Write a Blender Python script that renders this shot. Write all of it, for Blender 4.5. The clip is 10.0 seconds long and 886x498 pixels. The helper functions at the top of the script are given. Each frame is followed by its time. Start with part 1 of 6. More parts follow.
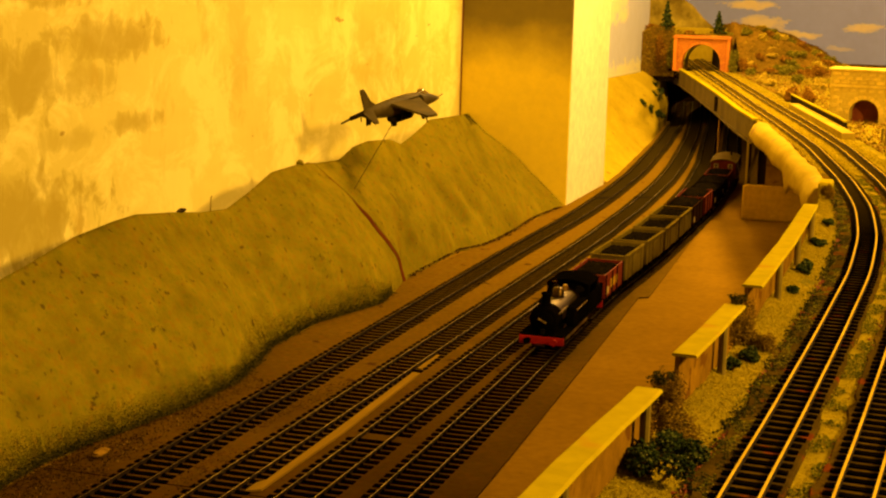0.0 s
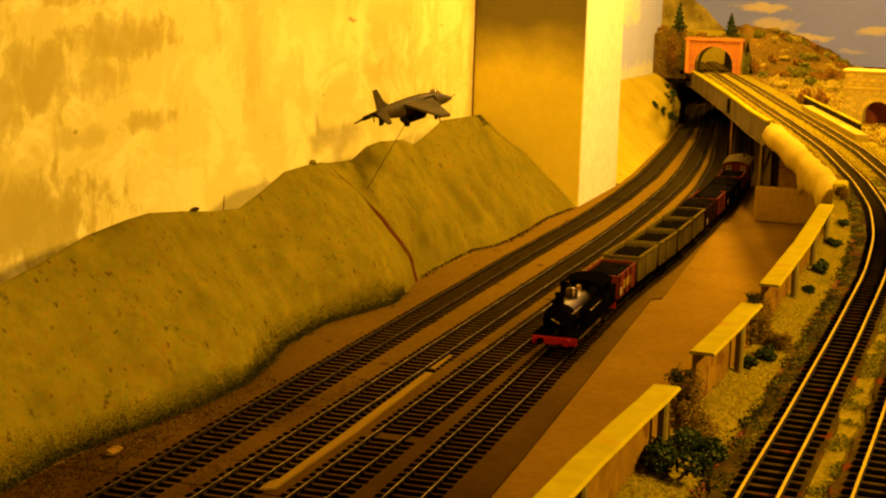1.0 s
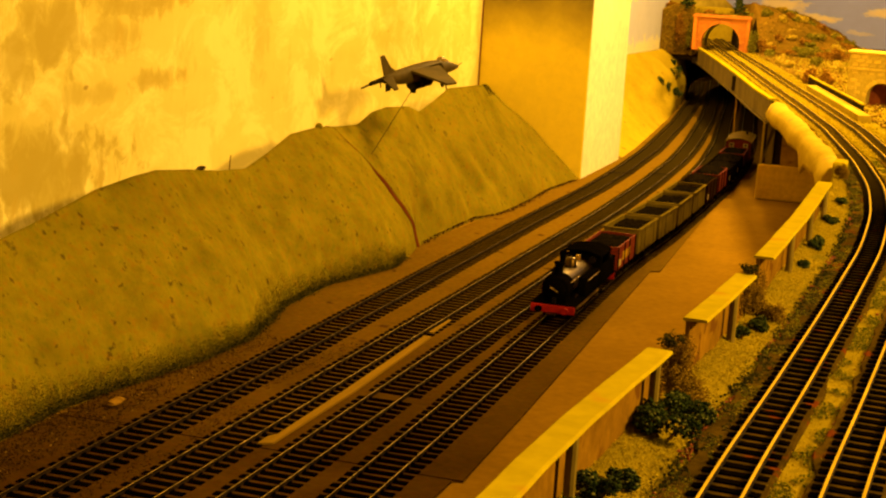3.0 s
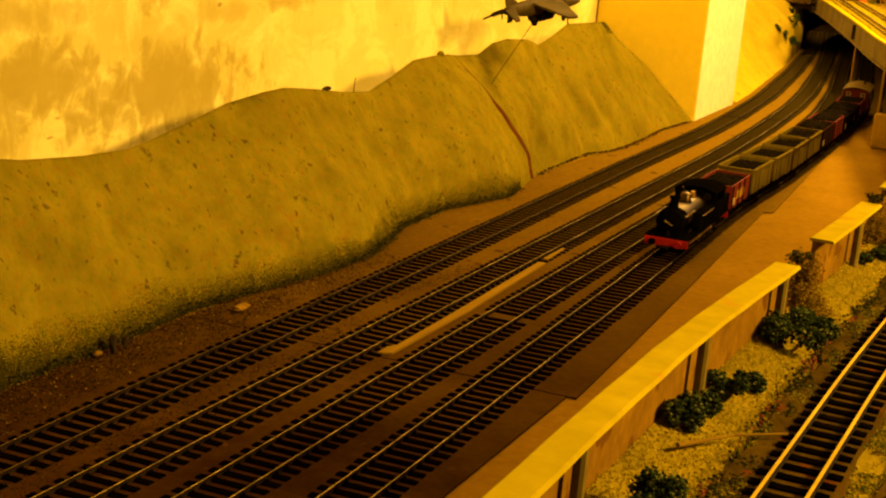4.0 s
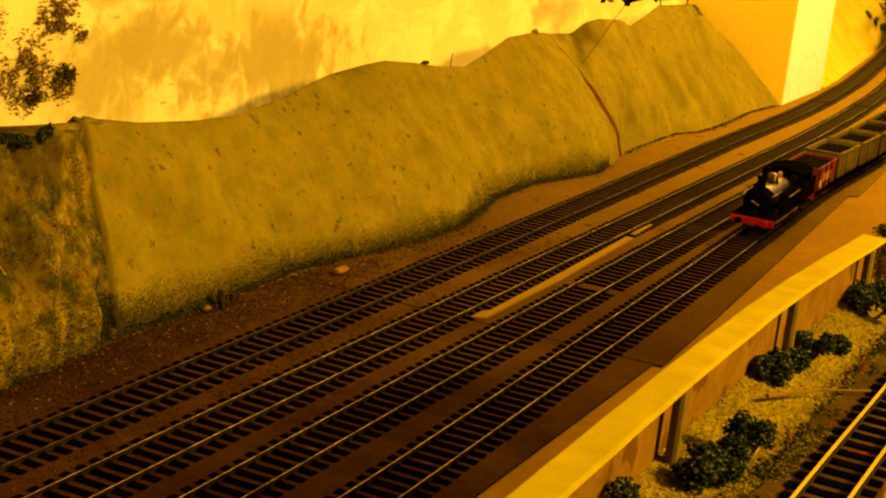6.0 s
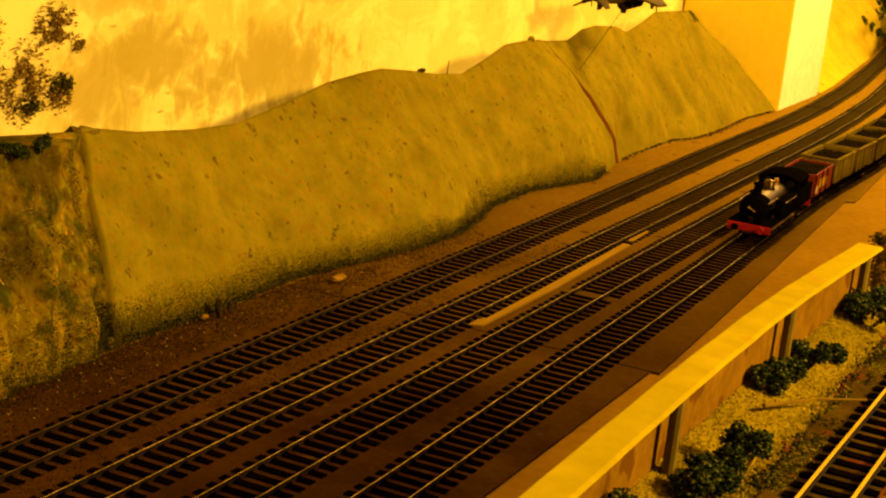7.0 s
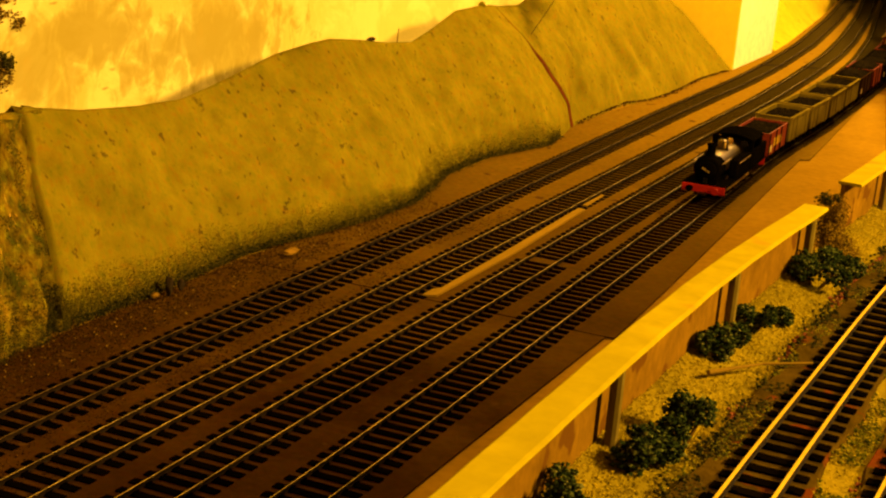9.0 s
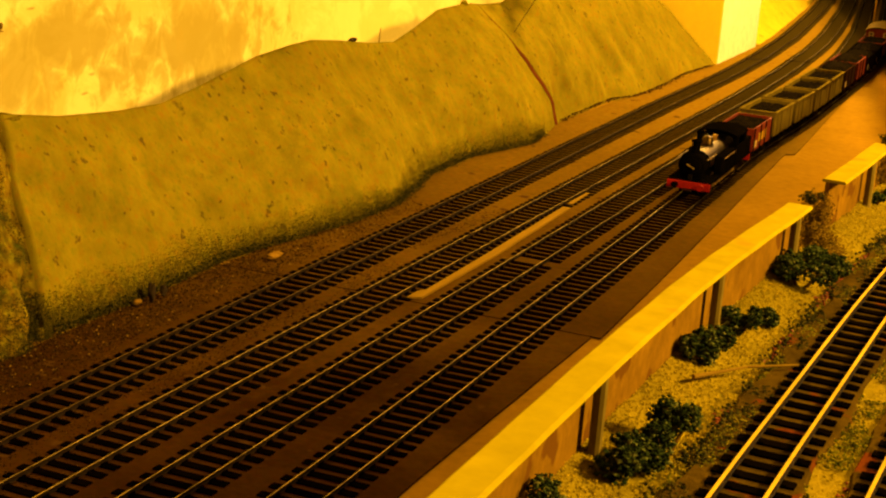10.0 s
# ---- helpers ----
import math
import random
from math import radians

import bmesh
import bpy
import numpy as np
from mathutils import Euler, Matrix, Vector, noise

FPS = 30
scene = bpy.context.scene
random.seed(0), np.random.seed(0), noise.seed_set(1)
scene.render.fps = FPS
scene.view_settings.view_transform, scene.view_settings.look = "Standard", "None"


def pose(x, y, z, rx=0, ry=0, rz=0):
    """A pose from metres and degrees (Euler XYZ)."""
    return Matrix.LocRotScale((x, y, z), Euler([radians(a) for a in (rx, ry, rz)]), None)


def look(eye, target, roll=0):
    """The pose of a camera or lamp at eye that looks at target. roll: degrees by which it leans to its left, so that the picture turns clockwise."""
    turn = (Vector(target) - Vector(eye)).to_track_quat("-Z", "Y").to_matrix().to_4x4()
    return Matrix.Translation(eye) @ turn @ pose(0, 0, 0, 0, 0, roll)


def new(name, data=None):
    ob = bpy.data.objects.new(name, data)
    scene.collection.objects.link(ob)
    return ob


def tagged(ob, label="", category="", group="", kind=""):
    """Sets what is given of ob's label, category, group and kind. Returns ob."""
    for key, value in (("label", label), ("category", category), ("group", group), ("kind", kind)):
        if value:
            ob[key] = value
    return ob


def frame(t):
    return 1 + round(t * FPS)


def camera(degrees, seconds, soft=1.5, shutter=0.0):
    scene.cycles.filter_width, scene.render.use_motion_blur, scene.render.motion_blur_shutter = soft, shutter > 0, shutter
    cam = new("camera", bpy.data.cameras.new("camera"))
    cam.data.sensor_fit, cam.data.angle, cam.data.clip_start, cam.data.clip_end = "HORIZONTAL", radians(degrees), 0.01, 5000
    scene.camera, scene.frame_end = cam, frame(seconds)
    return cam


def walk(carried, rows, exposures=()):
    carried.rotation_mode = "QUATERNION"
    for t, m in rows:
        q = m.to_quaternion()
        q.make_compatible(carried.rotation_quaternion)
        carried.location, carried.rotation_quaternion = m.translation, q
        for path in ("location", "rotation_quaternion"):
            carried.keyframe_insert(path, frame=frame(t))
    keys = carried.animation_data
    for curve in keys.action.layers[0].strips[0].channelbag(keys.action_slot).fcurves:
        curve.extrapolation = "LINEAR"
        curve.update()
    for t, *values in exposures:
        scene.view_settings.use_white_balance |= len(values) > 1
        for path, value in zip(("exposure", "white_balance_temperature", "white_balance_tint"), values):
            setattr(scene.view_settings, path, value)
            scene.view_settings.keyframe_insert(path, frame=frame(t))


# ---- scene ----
cam = camera(32, 10.0, soft=2.2)
walk(cam, [
    (0.0, look((0.2225, -0.6367, 0.2360), (-0.06853, 0.30496, 0.06716), 1.603)),
    (0.5, look((0.2194, -0.6356, 0.2362), (-0.07528, 0.30630, 0.07522), 1.804)),
    (1.0, look((0.2202, -0.6356, 0.2337), (-0.07725, 0.30437, 0.06650), 1.709)),
    (1.5, look((0.2212, -0.6390, 0.2339), (-0.07062, 0.30206, 0.06292), 2.465)),
    (2.0, look((0.2206, -0.6387, 0.2322), (-0.07582, 0.29982, 0.05542), 2.992)),
    (2.2, look((0.2213, -0.6401, 0.2327), (-0.07382, 0.29784, 0.05055), 3.101)),
    (3.3, look((0.2237, -0.6526, 0.2331), (-0.07868, 0.28145, 0.04296), 3.884)),
    (3.5, look((0.2223, -0.6574, 0.2299), (-0.09239, 0.27037, 0.02936), 4.198)),
    (4.0, look((0.2198, -0.6689, 0.2241), (-0.13089, 0.23984, -0.00227), 5.370)),
    (4.5, look((0.2227, -0.6782, 0.2238), (-0.14462, 0.22107, -0.01368), 5.675)),
    (5.0, look((0.2237, -0.6899, 0.2257), (-0.15347, 0.20420, -0.01568), 6.172)),
    (5.5, look((0.2247, -0.6997, 0.2253), (-0.16409, 0.18863, -0.01922), 6.471)),
    (5.7, look((0.2238, -0.7006, 0.2249), (-0.16832, 0.18588, -0.02089), 6.509)),
    (6.8, look((0.2245, -0.7003, 0.2262), (-0.17121, 0.18634, -0.01321), 6.152)),
    (7.0, look((0.2241, -0.7014, 0.2266), (-0.16875, 0.18612, -0.01430), 6.245)),
    (7.5, look((0.2255, -0.7016, 0.2264), (-0.16111, 0.18615, -0.02363), 5.681)),
    (8.0, look((0.2250, -0.6985, 0.2259), (-0.16032, 0.18801, -0.03050), 5.291)),
    (8.5, look((0.2251, -0.6953, 0.2254), (-0.15458, 0.19264, -0.03404), 5.206)),
    (9.0, look((0.2276, -0.6935, 0.2276), (-0.14073, 0.19925, -0.03202), 4.958)),
    (9.5, look((0.2269, -0.6902, 0.2285), (-0.13826, 0.20444, -0.02907), 4.558)),
    (10.0, look((0.2272, -0.6881, 0.2288), (-0.13363, 0.20725, -0.03215), 4.247)),
], exposures=[(0.0, -0.20), (2.2, -0.12), (3.5, 0.04), (5.0, 0.22), (8.0, 0.32), (10.0, 0.42)])

# ---- world and lamps ----
world = bpy.data.worlds.new("room_air")
scene.world = world
world.use_nodes = True
world.node_tree.nodes["Background"].inputs[0].default_value = (1.0, 0.72, 0.32, 1)
world.node_tree.nodes["Background"].inputs[1].default_value = 0.001

WARM = (1.0, 0.565, 0.112)


def bulb(name, place, watts, radius, colour=WARM):
    data = bpy.data.lights.new(name, "POINT")
    data.energy, data.color, data.shadow_soft_size = watts, colour, radius
    ob = new(name, data)
    ob.location = place
    return ob


bulb("room_lamp", (0.90, -0.10, 0.56), 82.0, 0.06)
bulb("room_lamp", (0.27, 1.03, 0.74), 74.0, 0.10)
bulb("room_lamp", (-0.09, 1.64, 0.85), 50.0, 0.05)

# ---- materials ----


def material(name, build):
    m = bpy.data.materials.new(name)
    m.use_nodes = True
    nt = m.node_tree
    bsdf = nt.nodes["Principled BSDF"]
    build(nt, bsdf)
    return m


def coords(nt, scale=(1, 1, 1), source="Object"):
    tc = nt.nodes.new("ShaderNodeTexCoord")
    mp = nt.nodes.new("ShaderNodeMapping")
    mp.inputs["Scale"].default_value = scale
    nt.links.new(tc.outputs[source], mp.inputs["Vector"])
    return mp.outputs["Vector"]


def noise_tex(nt, vec, scale, detail=4.0, rough=0.55, dist=0.0):
    n = nt.nodes.new("ShaderNodeTexNoise")
    n.inputs["Scale"].default_value = scale
    n.inputs["Detail"].default_value = detail
    n.inputs["Roughness"].default_value = rough
    n.inputs["Distortion"].default_value = dist
    nt.links.new(vec, n.inputs["Vector"])
    return n.outputs["Fac"]


def ramp(nt, fac, stops):
    r = nt.nodes.new("ShaderNodeValToRGB")
    els = r.color_ramp.elements
    while len(els) < len(stops):
        els.new(0.5)
    for e, (p, c) in zip(els, stops):
        e.position, e.color = p, (*c, 1)
    nt.links.new(fac, r.inputs["Fac"])
    return r.outputs["Color"]


def mixed(nt, fac, a, b, mode="MIX"):
    m = nt.nodes.new("ShaderNodeMix")
    m.data_type, m.blend_type = "RGBA", mode
    for sock, v in ((m.inputs[0], fac), (m.inputs[6], a), (m.inputs[7], b)):
        if isinstance(v, (int, float)):
            sock.default_value = v
        elif isinstance(v, tuple):
            sock.default_value = (*v, 1)
        else:
            nt.links.new(v, sock)
    return m.outputs[2]


def bump(nt, bsdf, height, strength, distance):
    b = nt.nodes.new("ShaderNodeBump")
    b.inputs["Strength"].default_value = strength
    b.inputs["Distance"].default_value = distance
    nt.links.new(height, b.inputs["Height"])
    nt.links.new(b.outputs["Normal"], bsdf.inputs["Normal"])


def mottled(name, a, b, big, fine, rough=0.85, relief=0.0004, spots=None, metal=0.0, stretch=(1, 1, 1), tint=0.0, gloss=0.3):
    """Two tones at two scales with fine relief; spots adds a third tone in specks; tint varies piece by piece."""
    def build(nt, bsdf):
        v = coords(nt, stretch)
        n1 = noise_tex(nt, v, big, 5, 0.6)
        n2 = noise_tex(nt, v, fine, 4, 0.6)
        col = ramp(nt, n1, [(0.32, a), (0.68, b)])
        col = mixed(nt, 0.5, col, ramp(nt, n2, [(0.25, (0.45, 0.45, 0.45)), (0.75, (1.0, 1.0, 1.0))]), "MULTIPLY")
        if spots:
            n3 = noise_tex(nt, v, spots[1], 2, 0.5)
            mask = ramp(nt, n3, [(spots[2], (0, 0, 0)), (spots[2] + 0.05, (1, 1, 1))])
            col = mixed(nt, mask, col, spots[0])
        if tint:
            info = nt.nodes.new("ShaderNodeObjectInfo")
            col = mixed(nt, tint, col, ramp(nt, info.outputs["Random"], [(0.0, (0.4, 0.4, 0.4)), (1.0, (1.6, 1.5, 1.4))]), "MULTIPLY")
        nt.links.new(col, bsdf.inputs["Base Color"])
        bsdf.inputs["Roughness"].default_value = rough
        bsdf.inputs["Metallic"].default_value = metal
        bsdf.inputs["Specular IOR Level"].default_value = gloss
        if relief:
            bump(nt, bsdf, n2, 0.6, relief)
    return material(name, build)


BOARD = mottled("bare_hardboard", (0.185, 0.102, 0.004), (0.26, 0.146, 0.007), 9, 160, 0.8, 0.0002, spots=((0.13, 0.063, 0.006), 22, 0.68), gloss=0.0)


def bed_paint(nt, bsdf):
    """Brown paint, dark at one end of the yard and passing to tan towards the other."""
    v = coords(nt)
    n1 = noise_tex(nt, v, 11, 5, 0.6)
    n2 = noise_tex(nt, v, 240, 4, 0.6)
    n3 = noise_tex(nt, v, 70, 2, 0.5)
    n4 = noise_tex(nt, v, 420, 3, 0.6)
    sep = nt.nodes.new("ShaderNodeSeparateXYZ")
    nt.links.new(v, sep.inputs[0])
    paler = nt.nodes.new("ShaderNodeMath")
    paler.operation = "MULTIPLY_ADD"
    nt.links.new(n1, paler.inputs[0])
    paler.inputs[1].default_value = 0.4
    nt.links.new(sep.outputs[1], paler.inputs[2])
    col = ramp(nt, n1, [(0.30, (0.025, 0.0105, 0.0010)), (0.55, (0.039, 0.0172, 0.0015)), (0.75, (0.060, 0.028, 0.0022))])
    col = mixed(nt, ramp(nt, paler.outputs[0], [(0.0, (0, 0, 0)), (0.85, (0.8, 0.8, 0.8))]), col, (0.18, 0.106, 0.005))
    col = mixed(nt, 0.55, col, ramp(nt, n2, [(0.25, (0.40, 0.40, 0.40)), (0.75, (1.0, 1.0, 1.0))]), "MULTIPLY")
    col = mixed(nt, 0.35, col, ramp(nt, n4, [(0.35, (1.15, 0.75, 0.7)), (0.5, (1.0, 1.0, 1.0)), (0.65, (0.75, 0.95, 0.9))]), "MULTIPLY")
    col = mixed(nt, ramp(nt, n3, [(0.66, (0, 0, 0)), (0.71, (1, 1, 1))]), col, (0.045, 0.022, 0.004))
    nt.links.new(col, bsdf.inputs["Base Color"])
    bsdf.inputs["Roughness"].default_value = 0.9
    bsdf.inputs["Specular IOR Level"].default_value = 0.0
    bump(nt, bsdf, n2, 0.6, 0.0004)


BED = material("brown_trackbed_paint", bed_paint)


def ballast_paint(nt, bsdf):
    """Dark brown ballast with rusty crumbs, dusted with straw scatter towards the far bridge."""
    v = coords(nt)
    sep = nt.nodes.new("ShaderNodeSeparateXYZ")
    nt.links.new(v, sep.inputs[0])
    n1 = noise_tex(nt, v, 50, 5, 0.6)
    n2 = noise_tex(nt, v, 320, 4, 0.6)
    n3 = noise_tex(nt, v, 70, 2, 0.5)
    n4 = noise_tex(nt, v, 18, 5, 0.65)
    dusted = nt.nodes.new("ShaderNodeMath")
    dusted.operation = "MULTIPLY_ADD"
    nt.links.new(n4, dusted.inputs[0])
    dusted.inputs[1].default_value = 0.8
    nt.links.new(sep.outputs[1], dusted.inputs[2])
    col = ramp(nt, n1, [(0.32, (0.034, 0.022, 0.002)), (0.68, (0.090, 0.055, 0.004))])
    col = mixed(nt, ramp(nt, n3, [(0.60, (0, 0, 0)), (0.65, (1, 1, 1))]), col, (0.12, 0.030, 0.004))
    col = mixed(nt, ramp(nt, dusted.outputs[0], [(0.80, (0, 0, 0)), (1.0, (0.85, 0.85, 0.85))]), col, (0.155, 0.105, 0.005))
    col = mixed(nt, 0.5, col, ramp(nt, n2, [(0.25, (0.45, 0.45, 0.45)), (0.75, (1.0, 1.0, 1.0))]), "MULTIPLY")
    nt.links.new(col, bsdf.inputs["Base Color"])
    bsdf.inputs["Roughness"].default_value = 0.95
    bsdf.inputs["Specular IOR Level"].default_value = 0.0
    bump(nt, bsdf, n2, 0.6, 0.0012)


BALLAST = material("brown_upper_ballast", ballast_paint)


def sleeper_plastic(name, a, b, overlay):
    """Black moulded sleepers, mixed to a grey-brown tone towards the far end of the layout."""
    def build(nt, bsdf):
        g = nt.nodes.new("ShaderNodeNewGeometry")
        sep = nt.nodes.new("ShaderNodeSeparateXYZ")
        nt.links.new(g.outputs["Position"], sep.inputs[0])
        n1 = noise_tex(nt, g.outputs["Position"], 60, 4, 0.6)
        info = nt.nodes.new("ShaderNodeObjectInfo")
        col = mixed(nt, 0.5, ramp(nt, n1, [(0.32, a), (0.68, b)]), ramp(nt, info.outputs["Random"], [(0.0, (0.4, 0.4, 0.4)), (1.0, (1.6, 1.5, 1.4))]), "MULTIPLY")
        col = mixed(nt, ramp(nt, sep.outputs[1], [(0.25, (0, 0, 0)), (1.0, (0.8, 0.8, 0.8))]), col, overlay)
        nt.links.new(col, bsdf.inputs["Base Color"])
        bsdf.inputs["Roughness"].default_value = 0.8
        bsdf.inputs["Specular IOR Level"].default_value = 0.0
    return material(name, build)


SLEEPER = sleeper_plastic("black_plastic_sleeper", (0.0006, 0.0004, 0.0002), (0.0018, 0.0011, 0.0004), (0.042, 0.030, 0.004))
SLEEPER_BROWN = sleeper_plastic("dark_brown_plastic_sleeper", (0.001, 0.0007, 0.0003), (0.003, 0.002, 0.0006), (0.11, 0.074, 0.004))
RAIL_BROWN = mottled("dull_brown_rail_head", (0.05, 0.026, 0.004), (0.22, 0.135, 0.022), 90, 420, 0.5, 0.0, metal=0.6, gloss=0.2)
RAIL = mottled("tarnished_rail", (0.006, 0.003, 0.0009), (0.015, 0.008, 0.002), 40, 400, 0.7, 0.0001, gloss=0.05)
# bright patches in this colour paint the broken highlights along the rails
RAILHEAD = mottled("worn_glint_rail_head", (0.07, 0.042, 0.008), (0.72, 0.52, 0.12), 130, 420, 0.36, 0.0, metal=0.6, gloss=0.5)
BRASSRAIL = mottled("brassy_rail_head", (0.46, 0.31, 0.012), (0.70, 0.48, 0.030), 30, 300, 0.7, 0.0, gloss=0.0)
RIM = mottled("raw_red_brown_edge", (0.17, 0.035, 0.004), (0.27, 0.07, 0.008), 60, 300, 0.9)
ROOM = mottled("room_plaster", (0.10, 0.085, 0.055), (0.13, 0.11, 0.07), 2, 60, 0.9)
GRASS = mottled("scatter_grass_ground", (0.19, 0.147, 0.004), (0.32, 0.235, 0.008), 30, 420, 0.95, 0.0012, spots=((0.12, 0.11, 0.008), 60, 0.64), gloss=0.0)
CAP = mottled("cream_wall_coping", (0.355, 0.285, 0.003), (0.42, 0.335, 0.005), 10, 120, 0.8, 0.0002, spots=((0.34, 0.215, 0.008), 36, 0.64), gloss=0.0)
# WALLFACE darkened for the parapet, with the coping's shade put into the colour
PANEL = mottled("brown_shaded_panel", (0.14, 0.074, 0.004), (0.23, 0.125, 0.006), 60, 320, 0.85, 0.0004, spots=((0.10, 0.045, 0.004), 90, 0.60), gloss=0.0)
WALLFACE = mottled("ochre_retaining_wall", (0.25, 0.140, 0.006), (0.39, 0.225, 0.010), 60, 320, 0.85, 0.0004, spots=((0.19, 0.095, 0.006), 90, 0.60), gloss=0.0)
POSTM = mottled("olive_grey_post", (0.14, 0.105, 0.012), (0.23, 0.17, 0.022), 50, 300, 0.8, 0.0001, gloss=0.05)
GIRDER = mottled("grey_brown_girder", (0.10, 0.072, 0.008), (0.17, 0.122, 0.014), 30, 220, 0.8, 0.0002, gloss=0.05)
DARK = mottled("dark_brown_paint", (0.02, 0.014, 0.008), (0.04, 0.028, 0.014), 30, 300, 0.8, gloss=0.0)
PLASTER = mottled("pale_plaster_bank", (0.36, 0.265, 0.018), (0.48, 0.36, 0.030), 22, 160, 0.9, 0.0008, spots=((0.30, 0.19, 0.05), 45, 0.66), gloss=0.0)
OCHREBANK = mottled("ochre_plaster_bank", (0.36, 0.262, 0.010), (0.47, 0.345, 0.014), 16, 160, 0.9, 0.0006, spots=((0.20, 0.125, 0.01), 60, 0.68), gloss=0.0)
COAL = mottled("dull_coal", (0.002, 0.0017, 0.0012), (0.010, 0.007, 0.003), 90, 700, 0.6, 0.0006, gloss=0.0)
LOCO = mottled("matt_black_locomotive_paint", (0.0012, 0.0010, 0.0006), (0.0024, 0.0018, 0.0010), 40, 300, 0.9, 0.0, gloss=0.0)
BOILER = mottled("oily_black_boiler", (0.050, 0.030, 0.006), (0.085, 0.052, 0.010), 40, 300, 0.36, 0.0, metal=1.0)
BUFFER_RED = mottled("red_buffer_beam_paint", (0.20, 0.006, 0.003), (0.30, 0.010, 0.004), 60, 300, 0.6, 0.0, gloss=0.1)
GREYWAGON = mottled("grey_wagon_paint", (0.085, 0.062, 0.006), (0.128, 0.093, 0.010), 40, 400, 0.8, 0.0001, gloss=0.0)
REDWAGON = mottled("red_oxide_wagon_paint", (0.085, 0.010, 0.002), (0.13, 0.018, 0.003), 40, 400, 0.7, 0.0001, gloss=0.05)
BROWNWAGON = mottled("dark_brown_wagon_paint", (0.014, 0.006, 0.002), (0.028, 0.013, 0.004), 40, 400, 0.6, 0.0001, gloss=0.0)
BLACKWAGON = mottled("black_wagon_paint", (0.0025, 0.002, 0.0014), (0.006, 0.0045, 0.003), 40, 400, 0.6, 0.0001, gloss=0.0)
VANROOF = mottled("tan_grey_van_roof", (0.15, 0.10, 0.008), (0.22, 0.15, 0.014), 30, 300, 0.7, 0.0001, gloss=0.1)
PALEMARK = mottled("pale_label_paint", (0.27, 0.19, 0.05), (0.36, 0.26, 0.08), 60, 400, 0.6, 0.0)
STEEL = mottled("blackened_steel", (0.004, 0.003, 0.002), (0.010, 0.008, 0.005), 60, 400, 0.45, 0.0, metal=0.5, gloss=0.2)
BRASS = mottled("polished_brass", (0.62, 0.42, 0.12), (0.72, 0.52, 0.18), 40, 300, 0.25, 0.0, metal=1.0)
BRICK = mottled("orange_brick_paper", (0.42, 0.135, 0.005), (0.56, 0.195, 0.008), 30, 300, 0.85, 0.0002, tint=0.25)
MORTAR = mottled("orange_mortar", (0.34, 0.10, 0.008), (0.42, 0.125, 0.012), 30, 300, 0.9, 0.0002)
STONE = mottled("tan_stone_blocks", (0.56, 0.42, 0.035), (0.80, 0.62, 0.07), 40, 260, 0.9, 0.0005, tint=0.3)
STONE_PLAIN = mottled("ochre_painted_block", (0.60, 0.40, 0.016), (0.74, 0.50, 0.024), 26, 200, 0.9, 0.0003, gloss=0.0)
FARHILL = mottled("rust_brown_scatter_hill", (0.10, 0.062, 0.005), (0.24, 0.130, 0.010), 24, 160, 0.95, 0.003, spots=((0.28, 0.19, 0.012), 40, 0.60), gloss=0.0)
MOUNTAIN = mottled("olive_painted_mountain", (0.26, 0.18, 0.012), (0.74, 0.56, 0.06), 26, 120, 0.9, 0.0)
DRYBUSH = mottled("dry_brown_foliage", (0.11, 0.060, 0.006), (0.24, 0.135, 0.014), 120, 600, 0.9, 0.0004, gloss=0.0)
PLANE = mottled("dark_grey_green_camouflage", (0.036, 0.025, 0.004), (0.085, 0.058, 0.009), 32, 300, 0.6, 0.0, gloss=0.1)
# near-black parts; on the belly the colour carries the shade under the wings
PLANE_BELLY = mottled("black_shaded_underside", (0.010, 0.008, 0.003), (0.02, 0.015, 0.005), 40, 300, 0.7, 0.0, gloss=0.0)
GLASS_CANOPY = mottled("glinting_canopy", (0.16, 0.11, 0.02), (0.28, 0.19, 0.04), 40, 200, 0.15, 0.0)
WOODSTRIP = mottled("pale_wood_strip", (0.17, 0.102, 0.008), (0.23, 0.142, 0.012), 30, 300, 0.8, 0.0001, stretch=(1, 0.1, 1), gloss=0.0)
WHITE = mottled("white_painted_board", (0.76, 0.73, 0.46), (0.84, 0.81, 0.54), 6, 120, 0.7, 0.0002)


def island_material(name, tones, rough=0.95):
    """Small scattered pieces, each with a tone of its own."""
    def build(nt, bsdf):
        g = nt.nodes.new("ShaderNodeNewGeometry")
        nt.links.new(ramp(nt, g.outputs["Random Per Island"], tones), bsdf.inputs["Base Color"])
        bsdf.inputs["Roughness"].default_value = rough
        bsdf.inputs["Specular IOR Level"].default_value = 0.0
    return material(name, build)


FLOCK = island_material("grass_flock", [(0.0, (0.19, 0.146, 0.003)), (0.4, (0.28, 0.212, 0.004)), (0.8, (0.36, 0.268, 0.006)), (1.0, (0.46, 0.34, 0.010))])
GREENFLOCK = island_material("green_grass_flock", [(0.0, (0.045, 0.052, 0.003)), (0.45, (0.10, 0.102, 0.004)), (0.85, (0.19, 0.165, 0.007)), (1.0, (0.32, 0.25, 0.014))])
DRYFLOCK = island_material("dry_tuft_flock", [(0.0, (0.11, 0.065, 0.004)), (0.5, (0.17, 0.104, 0.006)), (1.0, (0.23, 0.147, 0.009))])
GRAVEL = island_material("gravel_chips", [(0.0, (0.012, 0.007, 0.002)), (0.6, (0.034, 0.018, 0.003)), (0.94, (0.085, 0.044, 0.006)), (1.0, (0.26, 0.16, 0.03))])
